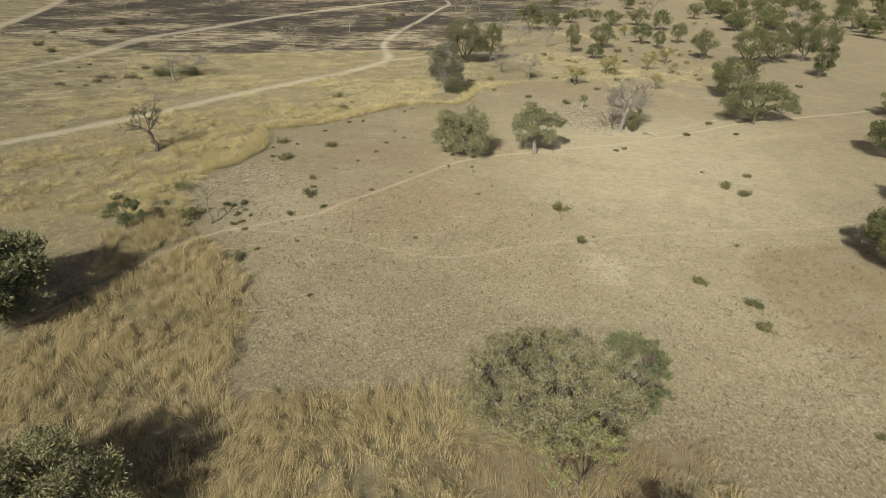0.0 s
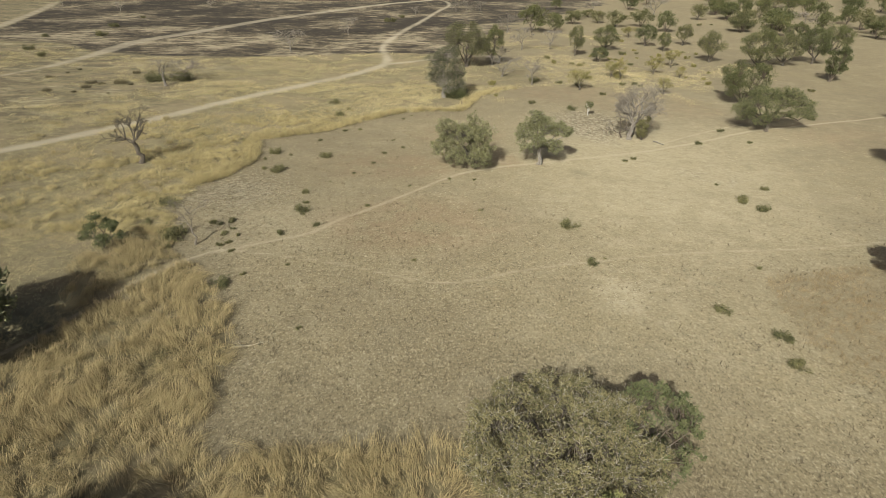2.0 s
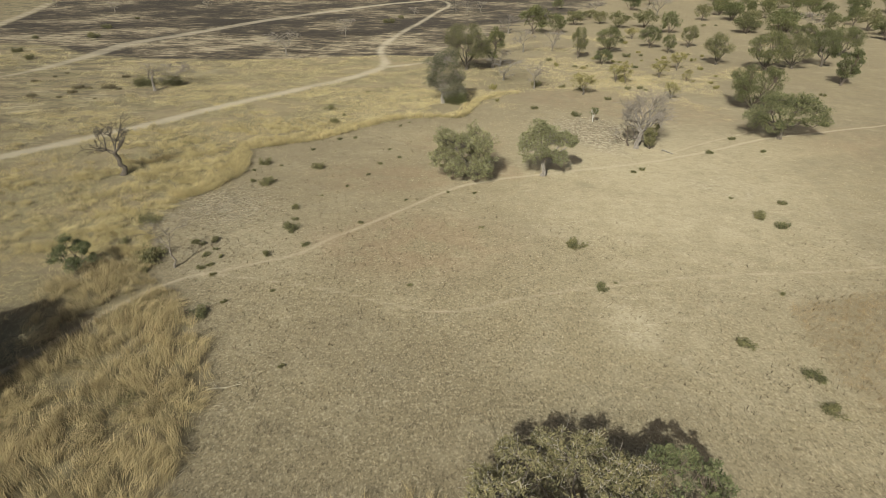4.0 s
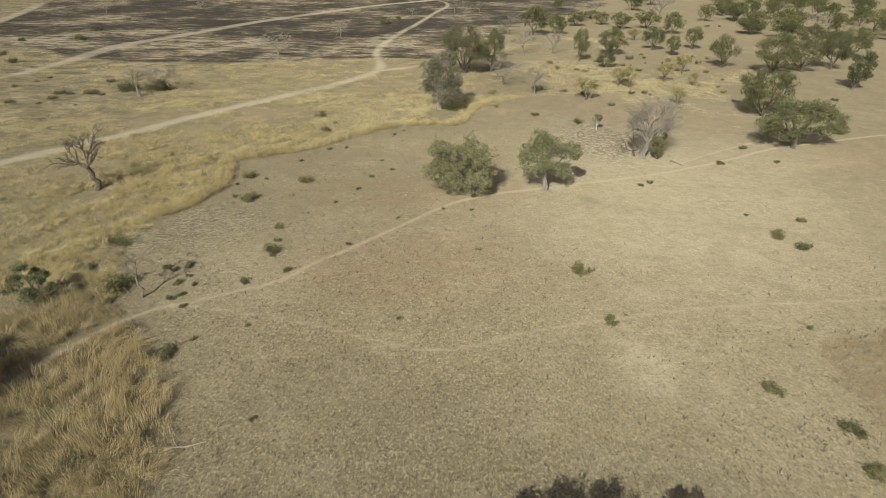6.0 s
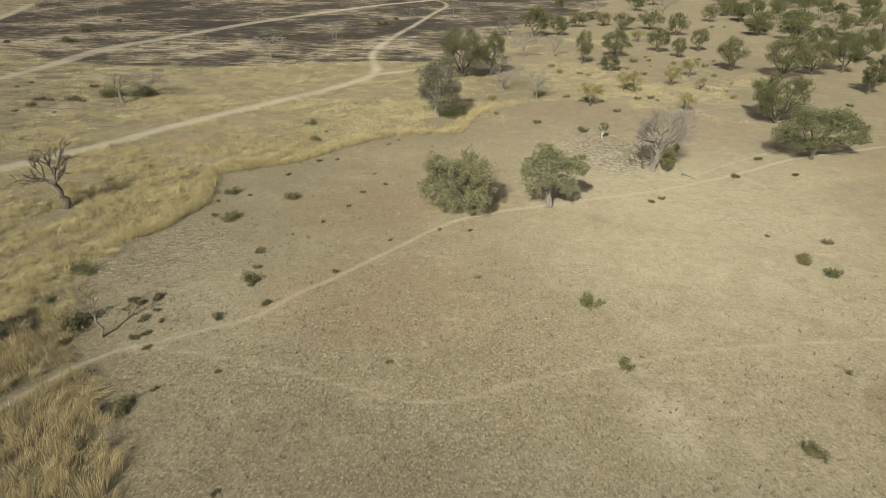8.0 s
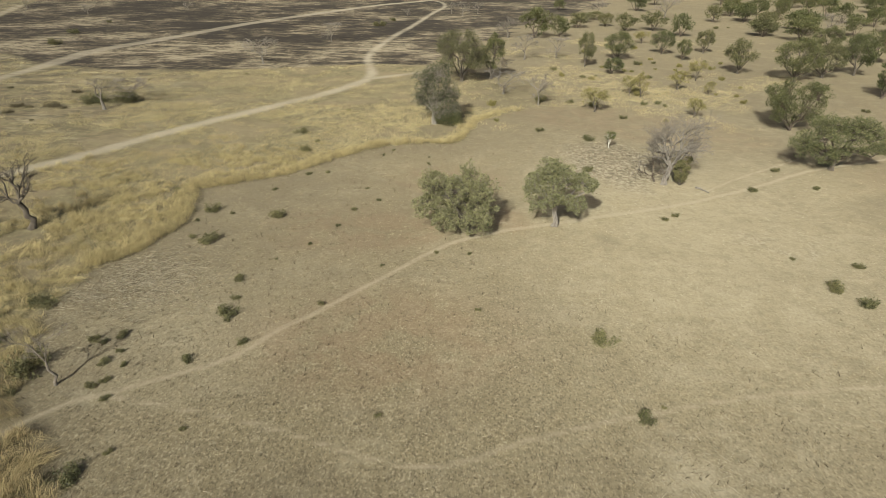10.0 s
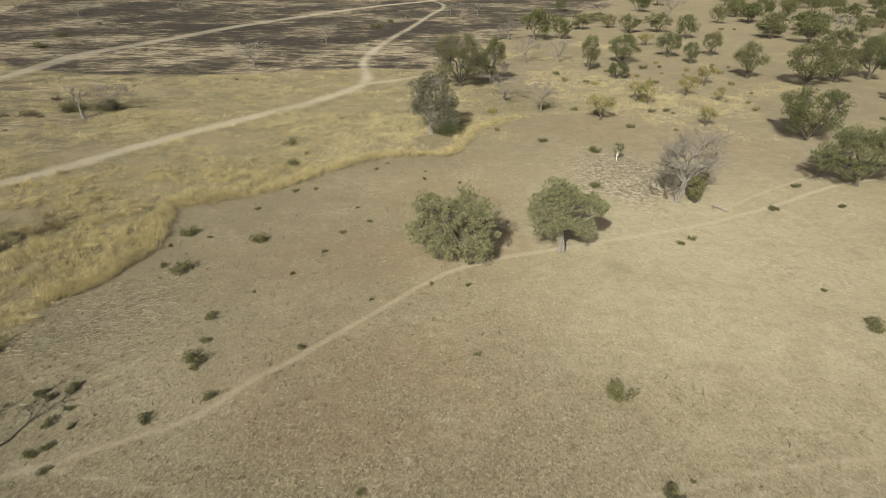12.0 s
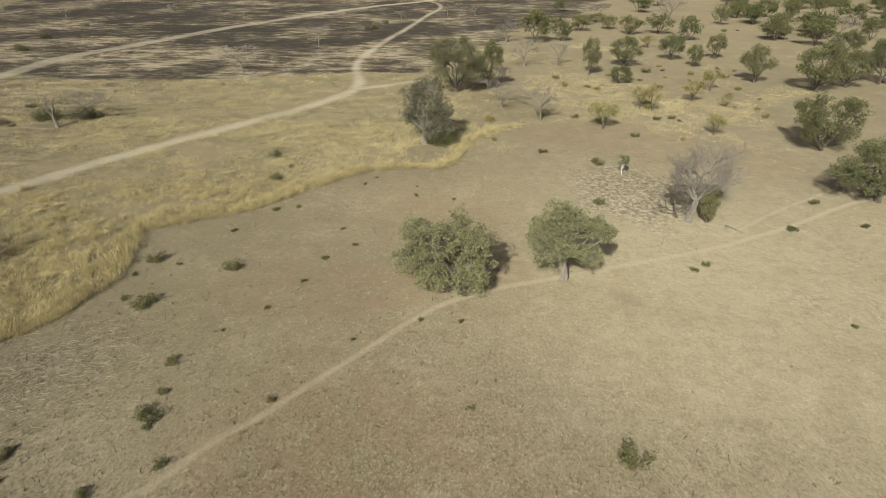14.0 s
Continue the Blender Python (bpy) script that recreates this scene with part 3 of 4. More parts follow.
stalks("fallen_stalks", "pale broken stalks lying on trampled soil", strewn((-22.8, 67.2, 2.7, 2.7, 1900), (-27.6, 64.6, 1.2, 1.2, 160), (-13.8, 33, 0.6, 4, 60), (15, 47.3, 1.8, 1.5, 70), (23, 99.5, 3.4, 4.8, 400)), 0.44, rng)
stalks("straw_litter", "scattered bits of pale straw in the grazed field", strewn((16, 58, 14, 20, 400), (30, 90, 14, 14, 200), (-4, 50, 10, 12, 300)), 0.2, rng)


# ---- trees and shrubs ----
def tube(rows, sides):
    """A tapered tube along points (x, y, z, radius)."""
    p = np.array([r[:3] for r in rows], float)
    rad = np.array([r[3] for r in rows], float)
    d = np.gradient(p, axis=0)
    d /= np.linalg.norm(d, axis=1)[:, None] + 1e-9
    u = np.cross(d, (0.31, 0.9, 0.11))
    u /= np.linalg.norm(u, axis=1)[:, None] + 1e-9
    w = np.cross(d, u)
    a = np.arange(sides) * 2 * np.pi / sides
    v = p[:, None] + rad[:, None, None] * (np.cos(a)[None, :, None] * u[:, None] + np.sin(a)[None, :, None] * w[:, None])
    n = len(p)
    i = (np.arange(n - 1)[:, None] * sides + np.arange(sides)[None]).ravel()
    j = (np.arange(n - 1)[:, None] * sides + (np.arange(sides)[None] + 1) % sides).ravel()
    return v.reshape(-1, 3), np.column_stack([i, j, j + sides, i + sides])


def tubes(lines, sides=5):
    vs, fs, at = [], [], 0
    for rows in lines:
        v, f = tube(rows, sides)
        vs.append(v)
        fs.append(f + at)
        at += len(v)
    return np.vstack(vs), np.vstack(fs)


def bend(rng, a, b, r0, r1, n=5, sag=0.12):
    """A crooked branch from a to b."""
    a, b = np.array(a, float), np.array(b, float)
    size = np.linalg.norm(b - a)
    off = rng.normal(0, sag * size, 3)
    kink = rng.normal(0, 0.035 * size, (n, 3))
    rows = []
    for i, s in enumerate(np.linspace(0, 1, n)):
        q = a + (b - a) * s + off * math.sin(math.pi * s) * 0.6 + kink[i] * (0 < i < n - 1)
        rows.append((*q, r0 + (r1 - r0) * s ** 0.8))
    return rows


def leaves(rng, centres, radii, per, size, flat=0.7):
    """Clumps of small pointed leaves round the centres."""
    n = len(centres) * per
    c = np.repeat(centres, per, 0)
    r = np.repeat(radii, per)
    d = rng.normal(0, 1, (n, 3))
    d /= np.linalg.norm(d, axis=1)[:, None]
    q = c + d * (r * rng.uniform(0.25, 1.0, n) ** 0.6)[:, None] * np.array([1, 1, flat])
    axis = d * 0.9 + np.array([0, 0, 0.25]) + rng.normal(0, 0.55, (n, 3))
    axis /= np.linalg.norm(axis, axis=1)[:, None]
    up = d * 0.6 + np.array([0, 0, 0.6]) + rng.normal(0, 0.5, (n, 3))
    side = np.cross(axis, up)
    side /= np.linalg.norm(side, axis=1)[:, None] + 1e-9
    s = size * rng.uniform(0.6, 1.4, n)[:, None]
    v = np.stack([q - axis * s * 0.5, q + side * s * 0.24, q + axis * s * 0.75, q - side * s * 0.24], 1).reshape(-1, 3)
    k = np.arange(n)[:, None] * 4
    return v, k + np.array([[0, 1, 2, 3]])


def crown_points(rng, n, h, r, base, lumps=7, clump=0.5, depth=1.0, puff=1.35):
    """Clump centres over the billows of a dome: from base * h up to h, r wide."""
    lobes = []
    while len(lobes) < lumps:
        best, far_best = None, -1.0
        for _ in range(8):
            a, e = rng.uniform(0, 2 * np.pi), rng.uniform(-0.75, 0.98)
            q = np.array([math.cos(a) * math.sqrt(1 - e * e), math.sin(a) * math.sqrt(1 - e * e), e])
            gap = min([np.linalg.norm(q - o) for o in lobes], default=2.0) * rng.uniform(0.7, 1.0)
            if gap > far_best:
                best, far_best = q, gap
        lobes.append(best)
    lobes = np.array(lobes)
    size = rng.uniform(0.7, 1.25, lumps) * puff / math.sqrt(lumps)
    reach = (1.0 - size) * rng.uniform(0.86, 1.04, lumps)
    mid, half = h * (1 + base) / 2, max(h * (1 - base) / 2 - clump * 0.5, 0.2)
    wide = max(r - clump * 0.6, 0.2)
    pick = rng.choice(lumps, n, p=size ** 2 / (size ** 2).sum())
    out = []
    for i in pick:
        q = rng.normal(0, 1, 3) + lobes[i] * 0.9 + np.array([0, 0, 0.25])
        q /= np.linalg.norm(q)
        p = lobes[i] * reach[i] + q * size[i] * (rng.uniform(0.65, 1.0) if rng.random() < 0.8 else rng.uniform(0.1, 0.75))
        out.append((p[0] * wide, p[1] * wide * depth, mid + p[2] * half))
    return np.array(out)


def lobed_points(rng, n, lobes, clump):
    """Clump centres on the outside of the masses (x, y, z, rx, ry, rz) of a crown, and the mass that each belongs to."""
    lobes = np.array(lobes, float)
    weight = lobes[:, 3] * lobes[:, 4] + lobes[:, 3] * lobes[:, 5]
    pick = rng.choice(len(lobes), n, p=weight / weight.sum())
    q = rng.normal(0, 1, (n, 3)) + np.array([0, 0, 0.3])
    q /= np.linalg.norm(q, axis=1)[:, None]
    q *= np.where(rng.random(n) < 0.8, rng.uniform(0.72, 1.05, n), rng.uniform(0.2, 0.75, n))[:, None]
    at = lobes[pick, :3] + q * np.maximum(lobes[pick, 3:] - clump * 0.5, 0.25)
    at[:, 2] = np.maximum(at[:, 2], 0.25)
    return at, pick


def leafy_tree(seed, h, r, leaf, bark, clumps=160, per=60, size=0.16, base=0.22, limbs=6, twigs=0.35, clump=0.5, lean=(0, 0), lumps=14, flat=0.75,
               twig_bark=None, simple=False, depth=1.0, puff=1.35, masses=None, girth=1.0):
    """A tree at the origin: trunk, limbs and a crown of leaf clumps."""
    g = np.random.default_rng(seed)
    tree = new("tree")
    fork = np.array([lean[0] * 0.4, lean[1] * 0.4, h * base * 0.9])
    tr = max(0.05, 0.03 * h + 0.012 * r - 0.03) * girth
    if masses:
        pts, sect = lobed_points(g, clumps, masses, clump)
        limbs = len(masses)
    else:
        pts = crown_points(g, clumps, h, r, base, lumps, clump, depth, puff) + np.array([*lean, 0])
        ang = np.arctan2(pts[:, 1] - fork[1], pts[:, 0] - fork[0])
        sect = ((ang + math.pi) / (2 * math.pi) * limbs).astype(int) % limbs
    line = bend(g, (0, 0, -0.15), fork, tr * 1.25, tr * 0.85, 5, 0.06)
    line[0] = (*line[0][:3], tr * 1.6)
    v, f = tube(line, 8)
    trunk_v, trunk_f = [v], [f]
    limb_meshes, fine = [], []
    for s in range(limbs):
        mine = pts[sect == s]
        if len(mine) == 0:
            continue
        goal = fork + (mine.mean(0) - fork) * 0.95
        main = bend(g, fork - (0, 0, 0.1), goal, tr * 0.62, tr * 0.22, 6, 0.1)
        lines = [main]
        nodes = np.array([q[:3] for q in main])
        for q in mine:
            i = min(len(nodes) - 1, 2 + int(np.argmin(np.linalg.norm(nodes[2:] - q, axis=1))))
            lines.append(bend(g, nodes[i], q, tr * 0.16, 0.012, 3 if simple else 4, 0.12))
            if g.random() < twigs:
                for _ in range(3):
                    fine.append(bend(g, q, q + g.normal(0, 1, 3) * clump * 0.75 + np.array([0, 0, clump * 0.25]), 0.010, 0.004, 4, 0.2))
        limb_meshes.append(tubes(lines, 3 if simple else 5))
    if simple:
        at = len(trunk_v[0])
        lv, lf = [trunk_v[0]], [trunk_f[0]]
        for v, f in limb_meshes:
            lv.append(v)
            lf.append(f + at)
            at += len(v)
        part("trunk", raw_mesh("trunk", np.vstack(lv), np.vstack(lf), bark), tree)
    else:
        part("trunk", raw_mesh("trunk", trunk_v[0], trunk_f[0], bark), tree)
        for v, f in limb_meshes:
            part("limb", raw_mesh("limb", v, f, bark), tree)
    rad = clump * g.uniform(0.7, 1.3, len(pts))
    v, f = leaves(g, pts, rad, per, size, flat)
    crown = part("crown", raw_mesh("crown", v, f, leaf), tree)
    if fine:
        v, f = tubes(fine, 3)
        tagged(part("fine_twig", raw_mesh("fine_twig", v, f, twig_bark or bark), crown, "bare grey twigs among the leaves"), kind="stuff")
    return tree


def bare_tree(seed, h, r, bark, levels=5, split=3, spread=0.75, trunk=None, lean=(0, 0), twig=0.012, droop=0.0, sides=5, fork_at=0.3, twig_bark=None, rise=(0.35, 0.8), reach=None, crook=0.13, lift=0.22):
    """A leafless tree: trunk, limbs and finer and finer branches."""
    g = np.random.default_rng(seed)
    tree = new("tree")
    tr = trunk or 0.035 * h
    top = np.array([lean[0], lean[1], h * fork_at])
    line = bend(g, (0, 0, -0.15), top, tr * 1.2, tr * 0.85, 6, 0.09)
    line[0] = (*line[0][:3], tr * 1.7)
    v, f = tube(line, 8)
    part("trunk", raw_mesh("trunk", v, f, bark), tree)
    for s in range(len(reach) if reach else split + 1):
        a = 2 * math.pi * (s + g.uniform(-0.3, 0.3)) / (split + 1)
        lines, fine = [], []

        def grow(p, d, size, rad, level):
            e = p + d * size
            e[2] = min(e[2], h * 1.02)
            row = bend(g, p, e, rad, max(rad * 0.62, twig * 0.6), 4, crook)
            (lines if level > 1 or not twig_bark else fine).append(row)
            if level == 0:
                return
            for _ in range(split if level > 1 else split + 1):
                q = d + g.normal(0, spread, 3)
                q[2] = q[2] * 0.8 + lift - droop
                q /= np.linalg.norm(q)
                t = g.integers(2, 4)
                grow(np.array(row[t][:3]), q, size * g.uniform(0.55, 0.85), max(rad * 0.6, twig), level - 1)

        d = np.array([math.cos(a) * r, math.sin(a) * r, h * g.uniform(*rise)])
        size = 0.42 * np.linalg.norm(d)
        if reach:
            d = np.array(reach[s], float)
            size = 0.5 * np.linalg.norm(d)
        grow(top.copy(), d / np.linalg.norm(d), size, tr * (0.5 if reach else 0.6), levels - 1)
        v, f = tubes(lines, max(sides, 4) if fine else sides)
        limb = part("limb", raw_mesh("limb", v, f, bark), tree)
        if fine:
            v, f = tubes(fine, 3)
            tagged(part("fine_twig", raw_mesh("fine_twig", v, f, twig_bark), limb, "haze of thin grey twigs"), kind="stuff")
    return tree


def shrub(seed, r, h, leaf, stems=9, per=34, size=0.13):
    """A low many-stemmed shrub."""
    g = np.random.default_rng(seed)
    bush = new("shrub")
    a, d = g.uniform(0, 2 * np.pi, stems), np.sqrt(g.uniform(0.02, 0.75, stems)) * r
    tips = np.column_stack([np.cos(a) * d, np.sin(a) * d, h * g.uniform(0.35, 0.85, stems)])
    v, f = tubes([bend(g, (t[0] * 0.15, t[1] * 0.15, -0.06), t, 0.02, 0.008, 4, 0.1) for t in tips], 4)
    part("woody_base", raw_mesh("woody_base", v, f, BARK), bush)
    c = np.vstack([tips, tips * np.array([0.8, 0.8, 0.45]), tips + g.normal(0, 0.12 * r, (stems, 3))])
    v, f = leaves(g, c, np.full(len(c), 0.34 * r), per, size, 0.8)
    v[:, 2] = np.maximum(v[:, 2], 0.01)
    part("foliage", raw_mesh("foliage", v, f, leaf), bush)
    return bush


def stand(tree, x, y, turn=0.0, scale=1.0):
    tree.matrix_basis = pose(x, y, float(relief(np.array(x), np.array(y))), 0, 0, turn) @ Matrix.Scale(scale, 4)
    return tree


def named(tree, name, label, group="", category="tree"):
    tree.name = name
    return tagged(tree, label, category, group)


# the large trees of the field, each its own
named(stand(leafy_tree(36, 5.2, 5.8, LEAF_DRY, BARK, 980, 54, 0.13, -0.03, 9, 0.95, 0.42, lumps=40, twig_bark=BARK_PALE, depth=0.86, puff=1.6), 6.1, 27.4), "spreading_tree", "broad low olive tree with pale twigs, in dry grass")
named(stand(leafy_tree(34, 5.7, 2.8, LEAF_ROSETTE, BARK_DARK, 260, 36, 0.14, -0.05, 6, 0.2, 0.27, lumps=32, puff=1.2, girth=0.6), 11.1, 28.0), "rosette_tree", "green tree with leaf rosettes beside the broad tree")
FIELD_LEFT = [(-3.4, 0, 5.0, 1.6, 1.6, 1.4), (-0.2, 0.5, 5.9, 1.1, 1.2, 1.3), (-1.2, 0.4, 4.0, 2.4, 2.6, 1.8), (1.1, -0.4, 4.5, 1.6, 1.8, 1.5), (-4.1, -0.2, 2.7, 1.6, 1.7, 1.3), (-2.4, -1.2, 1.9, 1.5, 1.5, 1.2),
              (0.4, -1.3, 1.7, 1.8, 1.3, 1.3), (1.5, -0.9, 2.4, 1.2, 1.6, 1.4), (-0.6, 1.4, 3.4, 2.0, 1.4, 1.8), (-2.8, 1.8, 3.4, 1.8, 1.5, 1.6)]
named(stand(leafy_tree(64, 7.1, 5.2, LEAF_OLIVE, BARK, 540, 50, 0.15, 0.16, 8, 1.0, 0.4, twig_bark=TWIG_PALE, masses=FIELD_LEFT), 3.6, 77.4), "field_tree", "dense spreading olive-green tree reaching down to the field", "pair of field trees")
FIELD_RIGHT = [(-0.9, 0.3, 5.9, 1.4, 1.5, 1.2), (-2.2, 0, 3.7, 1.3, 1.6, 1.3), (0.3, 0.2, 4.5, 1.8, 2.0, 1.5), (2.5, 0.2, 4.5, 1.5, 1.6, 1.1), (1.9, -0.4, 2.5, 1.2, 1.4, 1.0), (-1.9, -0.4, 2.3, 1.0, 1.2, 0.8),
               (3.4, 0.3, 4.3, 0.8, 0.9, 0.7), (-0.4, -1.4, 3.3, 1.3, 1.1, 1.0), (0.6, 1.8, 4.7, 1.7, 1.3, 1.4), (-2.0, 1.3, 4.2, 1.2, 1.2, 1.2)]
named(stand(leafy_tree(47, 7.2, 4.1, LEAF_OLIVE, BARK_LIGHT, 400, 48, 0.15, 0.37, 7, 0.9, 0.37, twig_bark=TWIG_PALE, masses=FIELD_RIGHT), 12.1, 79.2), "field_tree", "open-crowned olive-green tree with a bare grey trunk", "pair of field trees")
named(stand(bare_tree(22, 9.0, 3.2, BARK_LIGHT, 6, 3, 0.74, 0.3, (0.45, 0.1), 0.0034, sides=4, fork_at=0.25, twig_bark=TWIG, lift=0.2,
                      reach=[(-2.0, -0.3, 1.9), (-1.2, 0.4, 4.5), (-2.2, 0.7, 3.4), (2.7, 0.0, 2.6), (0.4, 0.5, 5.2), (1.9, 0.8, 4.4), (0.8, -1.0, 3.8), (2.8, -0.4, 3.6)]), 27.1, 91.6), "leafless_tree", "leafless grey tree with a haze of fine twigs")
named(stand(bare_tree(61, 4.2, 2.6, BARK_DARK, 5, 3, 0.75, 0.13, (-0.3, 0.2), 0.012, sides=4, fork_at=0.14, twig_bark=TWIG, rise=(0.15, 0.7)), 26.3, 92.6), "bare_shrub", "dark leafless shrub with twisted branches under the grey tree", "", "shrub")
EDGE = [(0.8, 0, 7.6, 2.3, 2.2, 2.0), (-1.7, 0.2, 6.4, 2.0, 2.0, 1.8), (2.0, 0.2, 5.2, 2.0, 2.0, 2.0), (0.9, 0, 3.4, 2.2, 2.0, 2.0), (-0.2, -0.8, 4.8, 1.8, 1.4, 1.5), (-2.5, 0, 3.9, 1.4, 1.5, 1.3), (2.9, 0, 2.2, 1.5, 1.6, 1.5),
        (1.2, -1.0, 1.8, 1.7, 1.4, 1.4), (-0.6, 1.6, 6.6, 2.0, 1.5, 1.8), (2.4, 1.5, 4.0, 1.8, 1.5, 1.8), (-1.2, 1.4, 3.0, 1.8, 1.5, 1.8)]
named(stand(leafy_tree(39, 10.0, 5.0, LEAF_GREY, BARK_LIMB, 520, 32, 0.17, 0.2, 7, 1.0, 0.55, twig_bark=BARK_PALE, masses=EDGE), -0.6, 116.8), "edge_tree", "tall grey-green tree with pale branches at the grass edge")
named(stand(leafy_tree(16, 11.0, 6.4, LEAF_WOOD, BARK, 360, 46, 0.2, 0.08, 6, 0.5, 0.8, lumps=14, twig_bark=TWIG), 4.4, 150.0), "edge_tree", "tall grey-green tree behind the grass edge")
named(stand(leafy_tree(17, 9.4, 3.3, LEAF_GREEN, BARK, 120, 50, 0.22, 0.12, 5, 0.2, 0.65), 10.6, 153.0), "edge_tree", "dark green upright tree behind the grass edge")
named(stand(bare_tree(63, 7.6, 1.35, BARK, 4, 3, 0.66, 0.28, (-0.45, 0.1), 0.032, sides=4, fork_at=0.34, crook=0.19, lift=0.2,
                      reach=[(-2.2, 0.0, 1.2), (-1.9, 0.2, 3.0), (-0.4, 0.4, 4.0), (0.9, -0.2, 4.0), (1.5, 0.3, 2.8), (1.2, -0.4, 1.2)]), -38.5, 76.6), "dead_tree", "dead grey-brown tree with crooked bare branches")
named(stand(bare_tree(19, 4.9, 1.9, BARK_LIGHT, 5, 2, 0.75, 0.24, (-0.2, 0), 0.03, twig_bark=TWIG, rise=(0.5, 0.9)), -54.8, 122.3), "dead_tree", "small pale dead tree in front of green bushes")
WIDE = [(-4.4, 0, 3.0, 2.1, 2.0, 1.6), (-1.6, 0.3, 5.6, 2.5, 2.3, 1.7), (2.0, 0, 5.5, 2.6, 2.3, 1.6), (4.8, 0.2, 4.2, 2.1, 2.0, 1.3), (-3.0, -1.2, 4.3, 2.2, 2.0, 1.5), (0.5, -1.6, 4.4, 2.3, 1.9, 1.4),
        (3.4, -1.4, 3.3, 1.8, 1.6, 1.0), (6.0, 0.1, 2.8, 1.3, 1.3, 0.9), (-2.2, -1.4, 2.2, 1.7, 1.3, 1.2), (0.0, 2.3, 5.0, 2.4, 2.0, 1.6), (-0.4, -1.5, 2.7, 1.5, 1.2, 0.9), (2.2, -1.0, 2.9, 1.4, 1.2, 0.8), (3.4, 1.8, 4.5, 2.0, 1.8, 1.4), (-3.4, 1.6, 3.4, 2.0, 1.6, 1.6)]
named(stand(leafy_tree(20, 7.5, 6.8, LEAF_ROSETTE, BARK, 440, 46, 0.18, 0.24, 8, 0.3, 0.5, masses=WIDE), 50.4, 97.6), "green_tree", "wide green tree with a short forked trunk", "pair of green trees")
named(stand(leafy_tree(21, 8.7, 5.3, LEAF_GREEN, BARK_DARK, 240, 60, 0.19, 0.03, 6, 0.1, 0.7, lumps=16), 54.8, 116.7), "green_tree", "dense dark green tree with low branches", "pair of green trees")
named(stand(leafy_tree(22, 8.8, 3.0, LEAF_GREEN, BARK_DARK, 150, 50, 0.22, 0.06, 5, 0.0, 0.6, lean=(0.9, 0.5)), 84.0, 139.6), "green_tree", "narrow leaning dark green tree")
named(stand(leafy_tree(23, 8.0, 5.6, LEAF_OLIVE, BARK, 420, 62, 0.26, 0.06, 7, 0.4, 0.8, lumps=22), -32.8, 35.5), "grove_tree", "dark leafy tree shading the tall grass")
named(stand(leafy_tree(24, 6.6, 4.6, LEAF_OLIVE, BARK, 360, 85, 0.15, 0.1, 7, 0.4, 0.65, lumps=20), -17.3, 17.0), "grove_tree", "leafy olive-green tree rising from tall grass")
named(stand(leafy_tree(25, 7.2, 5.0, LEAF_GREEN, BARK, 280, 60, 0.19, 0.14, 7, 0.3, 0.62, lumps=20), 41.4, 46.5), "margin_tree", "green tree at the margin of the field", "trees along the field margin")
named(stand(leafy_tree(26, 5.5, 3.8, LEAF_GREEN, BARK, 150, 50, 0.2, 0.14, 6, 0.2, 0.6), 52.8, 61.5), "margin_tree", "small green tree at the margin of the field", "trees along the field margin")
named(stand(leafy_tree(27, 6.6, 4.0, LEAF_GREEN, BARK, 180, 50, 0.2, 0.14, 6, 0.2, 0.62), 61.2, 79.8), "margin_tree", "rounded green tree at the margin of the field", "trees along the field margin")
named(stand(leafy_tree(28, 6.0, 3.6, LEAF_GREEN, BARK, 140, 50, 0.22, 0.14, 6, 0.2, 0.6), 77.5, 103.0), "margin_tree", "green tree over bare sandy soil", "trees along the field margin")
named(stand(leafy_tree(29, 5.2, 3.0, LEAF_OLIVE, BARK, 110, 45, 0.17, 0.18, 5, 0.3, 0.45), 9.5, 15.2), "low_tree", "low olive-green tree in dry grass")
named(stand(leafy_tree(30, 5.0, 2.5, LEAF_PALE_GREEN, BARK_DARK, 48, 30, 0.17, 0.3, 6, 0.6, 0.25, lumps=24, puff=1.0, girth=0.45), 7.0, 21.4), "sapling", "thin sapling with sparse leaf rosettes beside the broad tree", "", "sapling")
YOUNG = [(-1.4, 0, 1.3, 0.8, 0.8, 0.45), (-0.3, 0, 3.0, 0.8, 0.8, 0.5), (0.9, 0.1, 2.2, 0.8, 0.8, 0.45), (1.6, 0, 1.4, 0.6, 0.7, 0.35), (-0.8, -0.4, 2.2, 0.7, 0.7, 0.45), (0.3, -0.6, 1.2, 0.8, 0.6, 0.4), (0.2, 0.7, 2.1, 0.9, 0.7, 0.5), (0.0, -0.5, 0.6, 0.7, 0.6, 0.35)]
named(stand(leafy_tree(31, 3.5, 2.1, LEAF_ROSETTE, BARK, 90, 40, 0.15, 0.16, 5, 0.1, 0.3, masses=YOUNG), -30.9, 53.0), "young_tree", "young green tree in tiers at the edge of tall grass")
named(stand(bare_tree(38, 4.3, 0.8, BARK_MID, 4, 3, 0.5, 0.085, (-0.15, 0.05), 0.014, sides=4, fork_at=0.4, reach=[(0.6, 0.1, 3.2), (-1.1, 0.0, 2.5), (-1.3, 0.2, 1.1), (0.3, -0.4, 1.9)]), -23.1, 54.1), "dead_sapling", "thin leafless grey sapling", "", "sapling")
named(stand(leafy_tree(33, 2.7, 0.95, LEAF_GREEN, BARK_WHITE, 26, 26, 0.15, 0.3, 4, 0.2, 0.24), 23.9, 105.6), "white_sapling", "small sapling with a white trunk", "", "sapling")

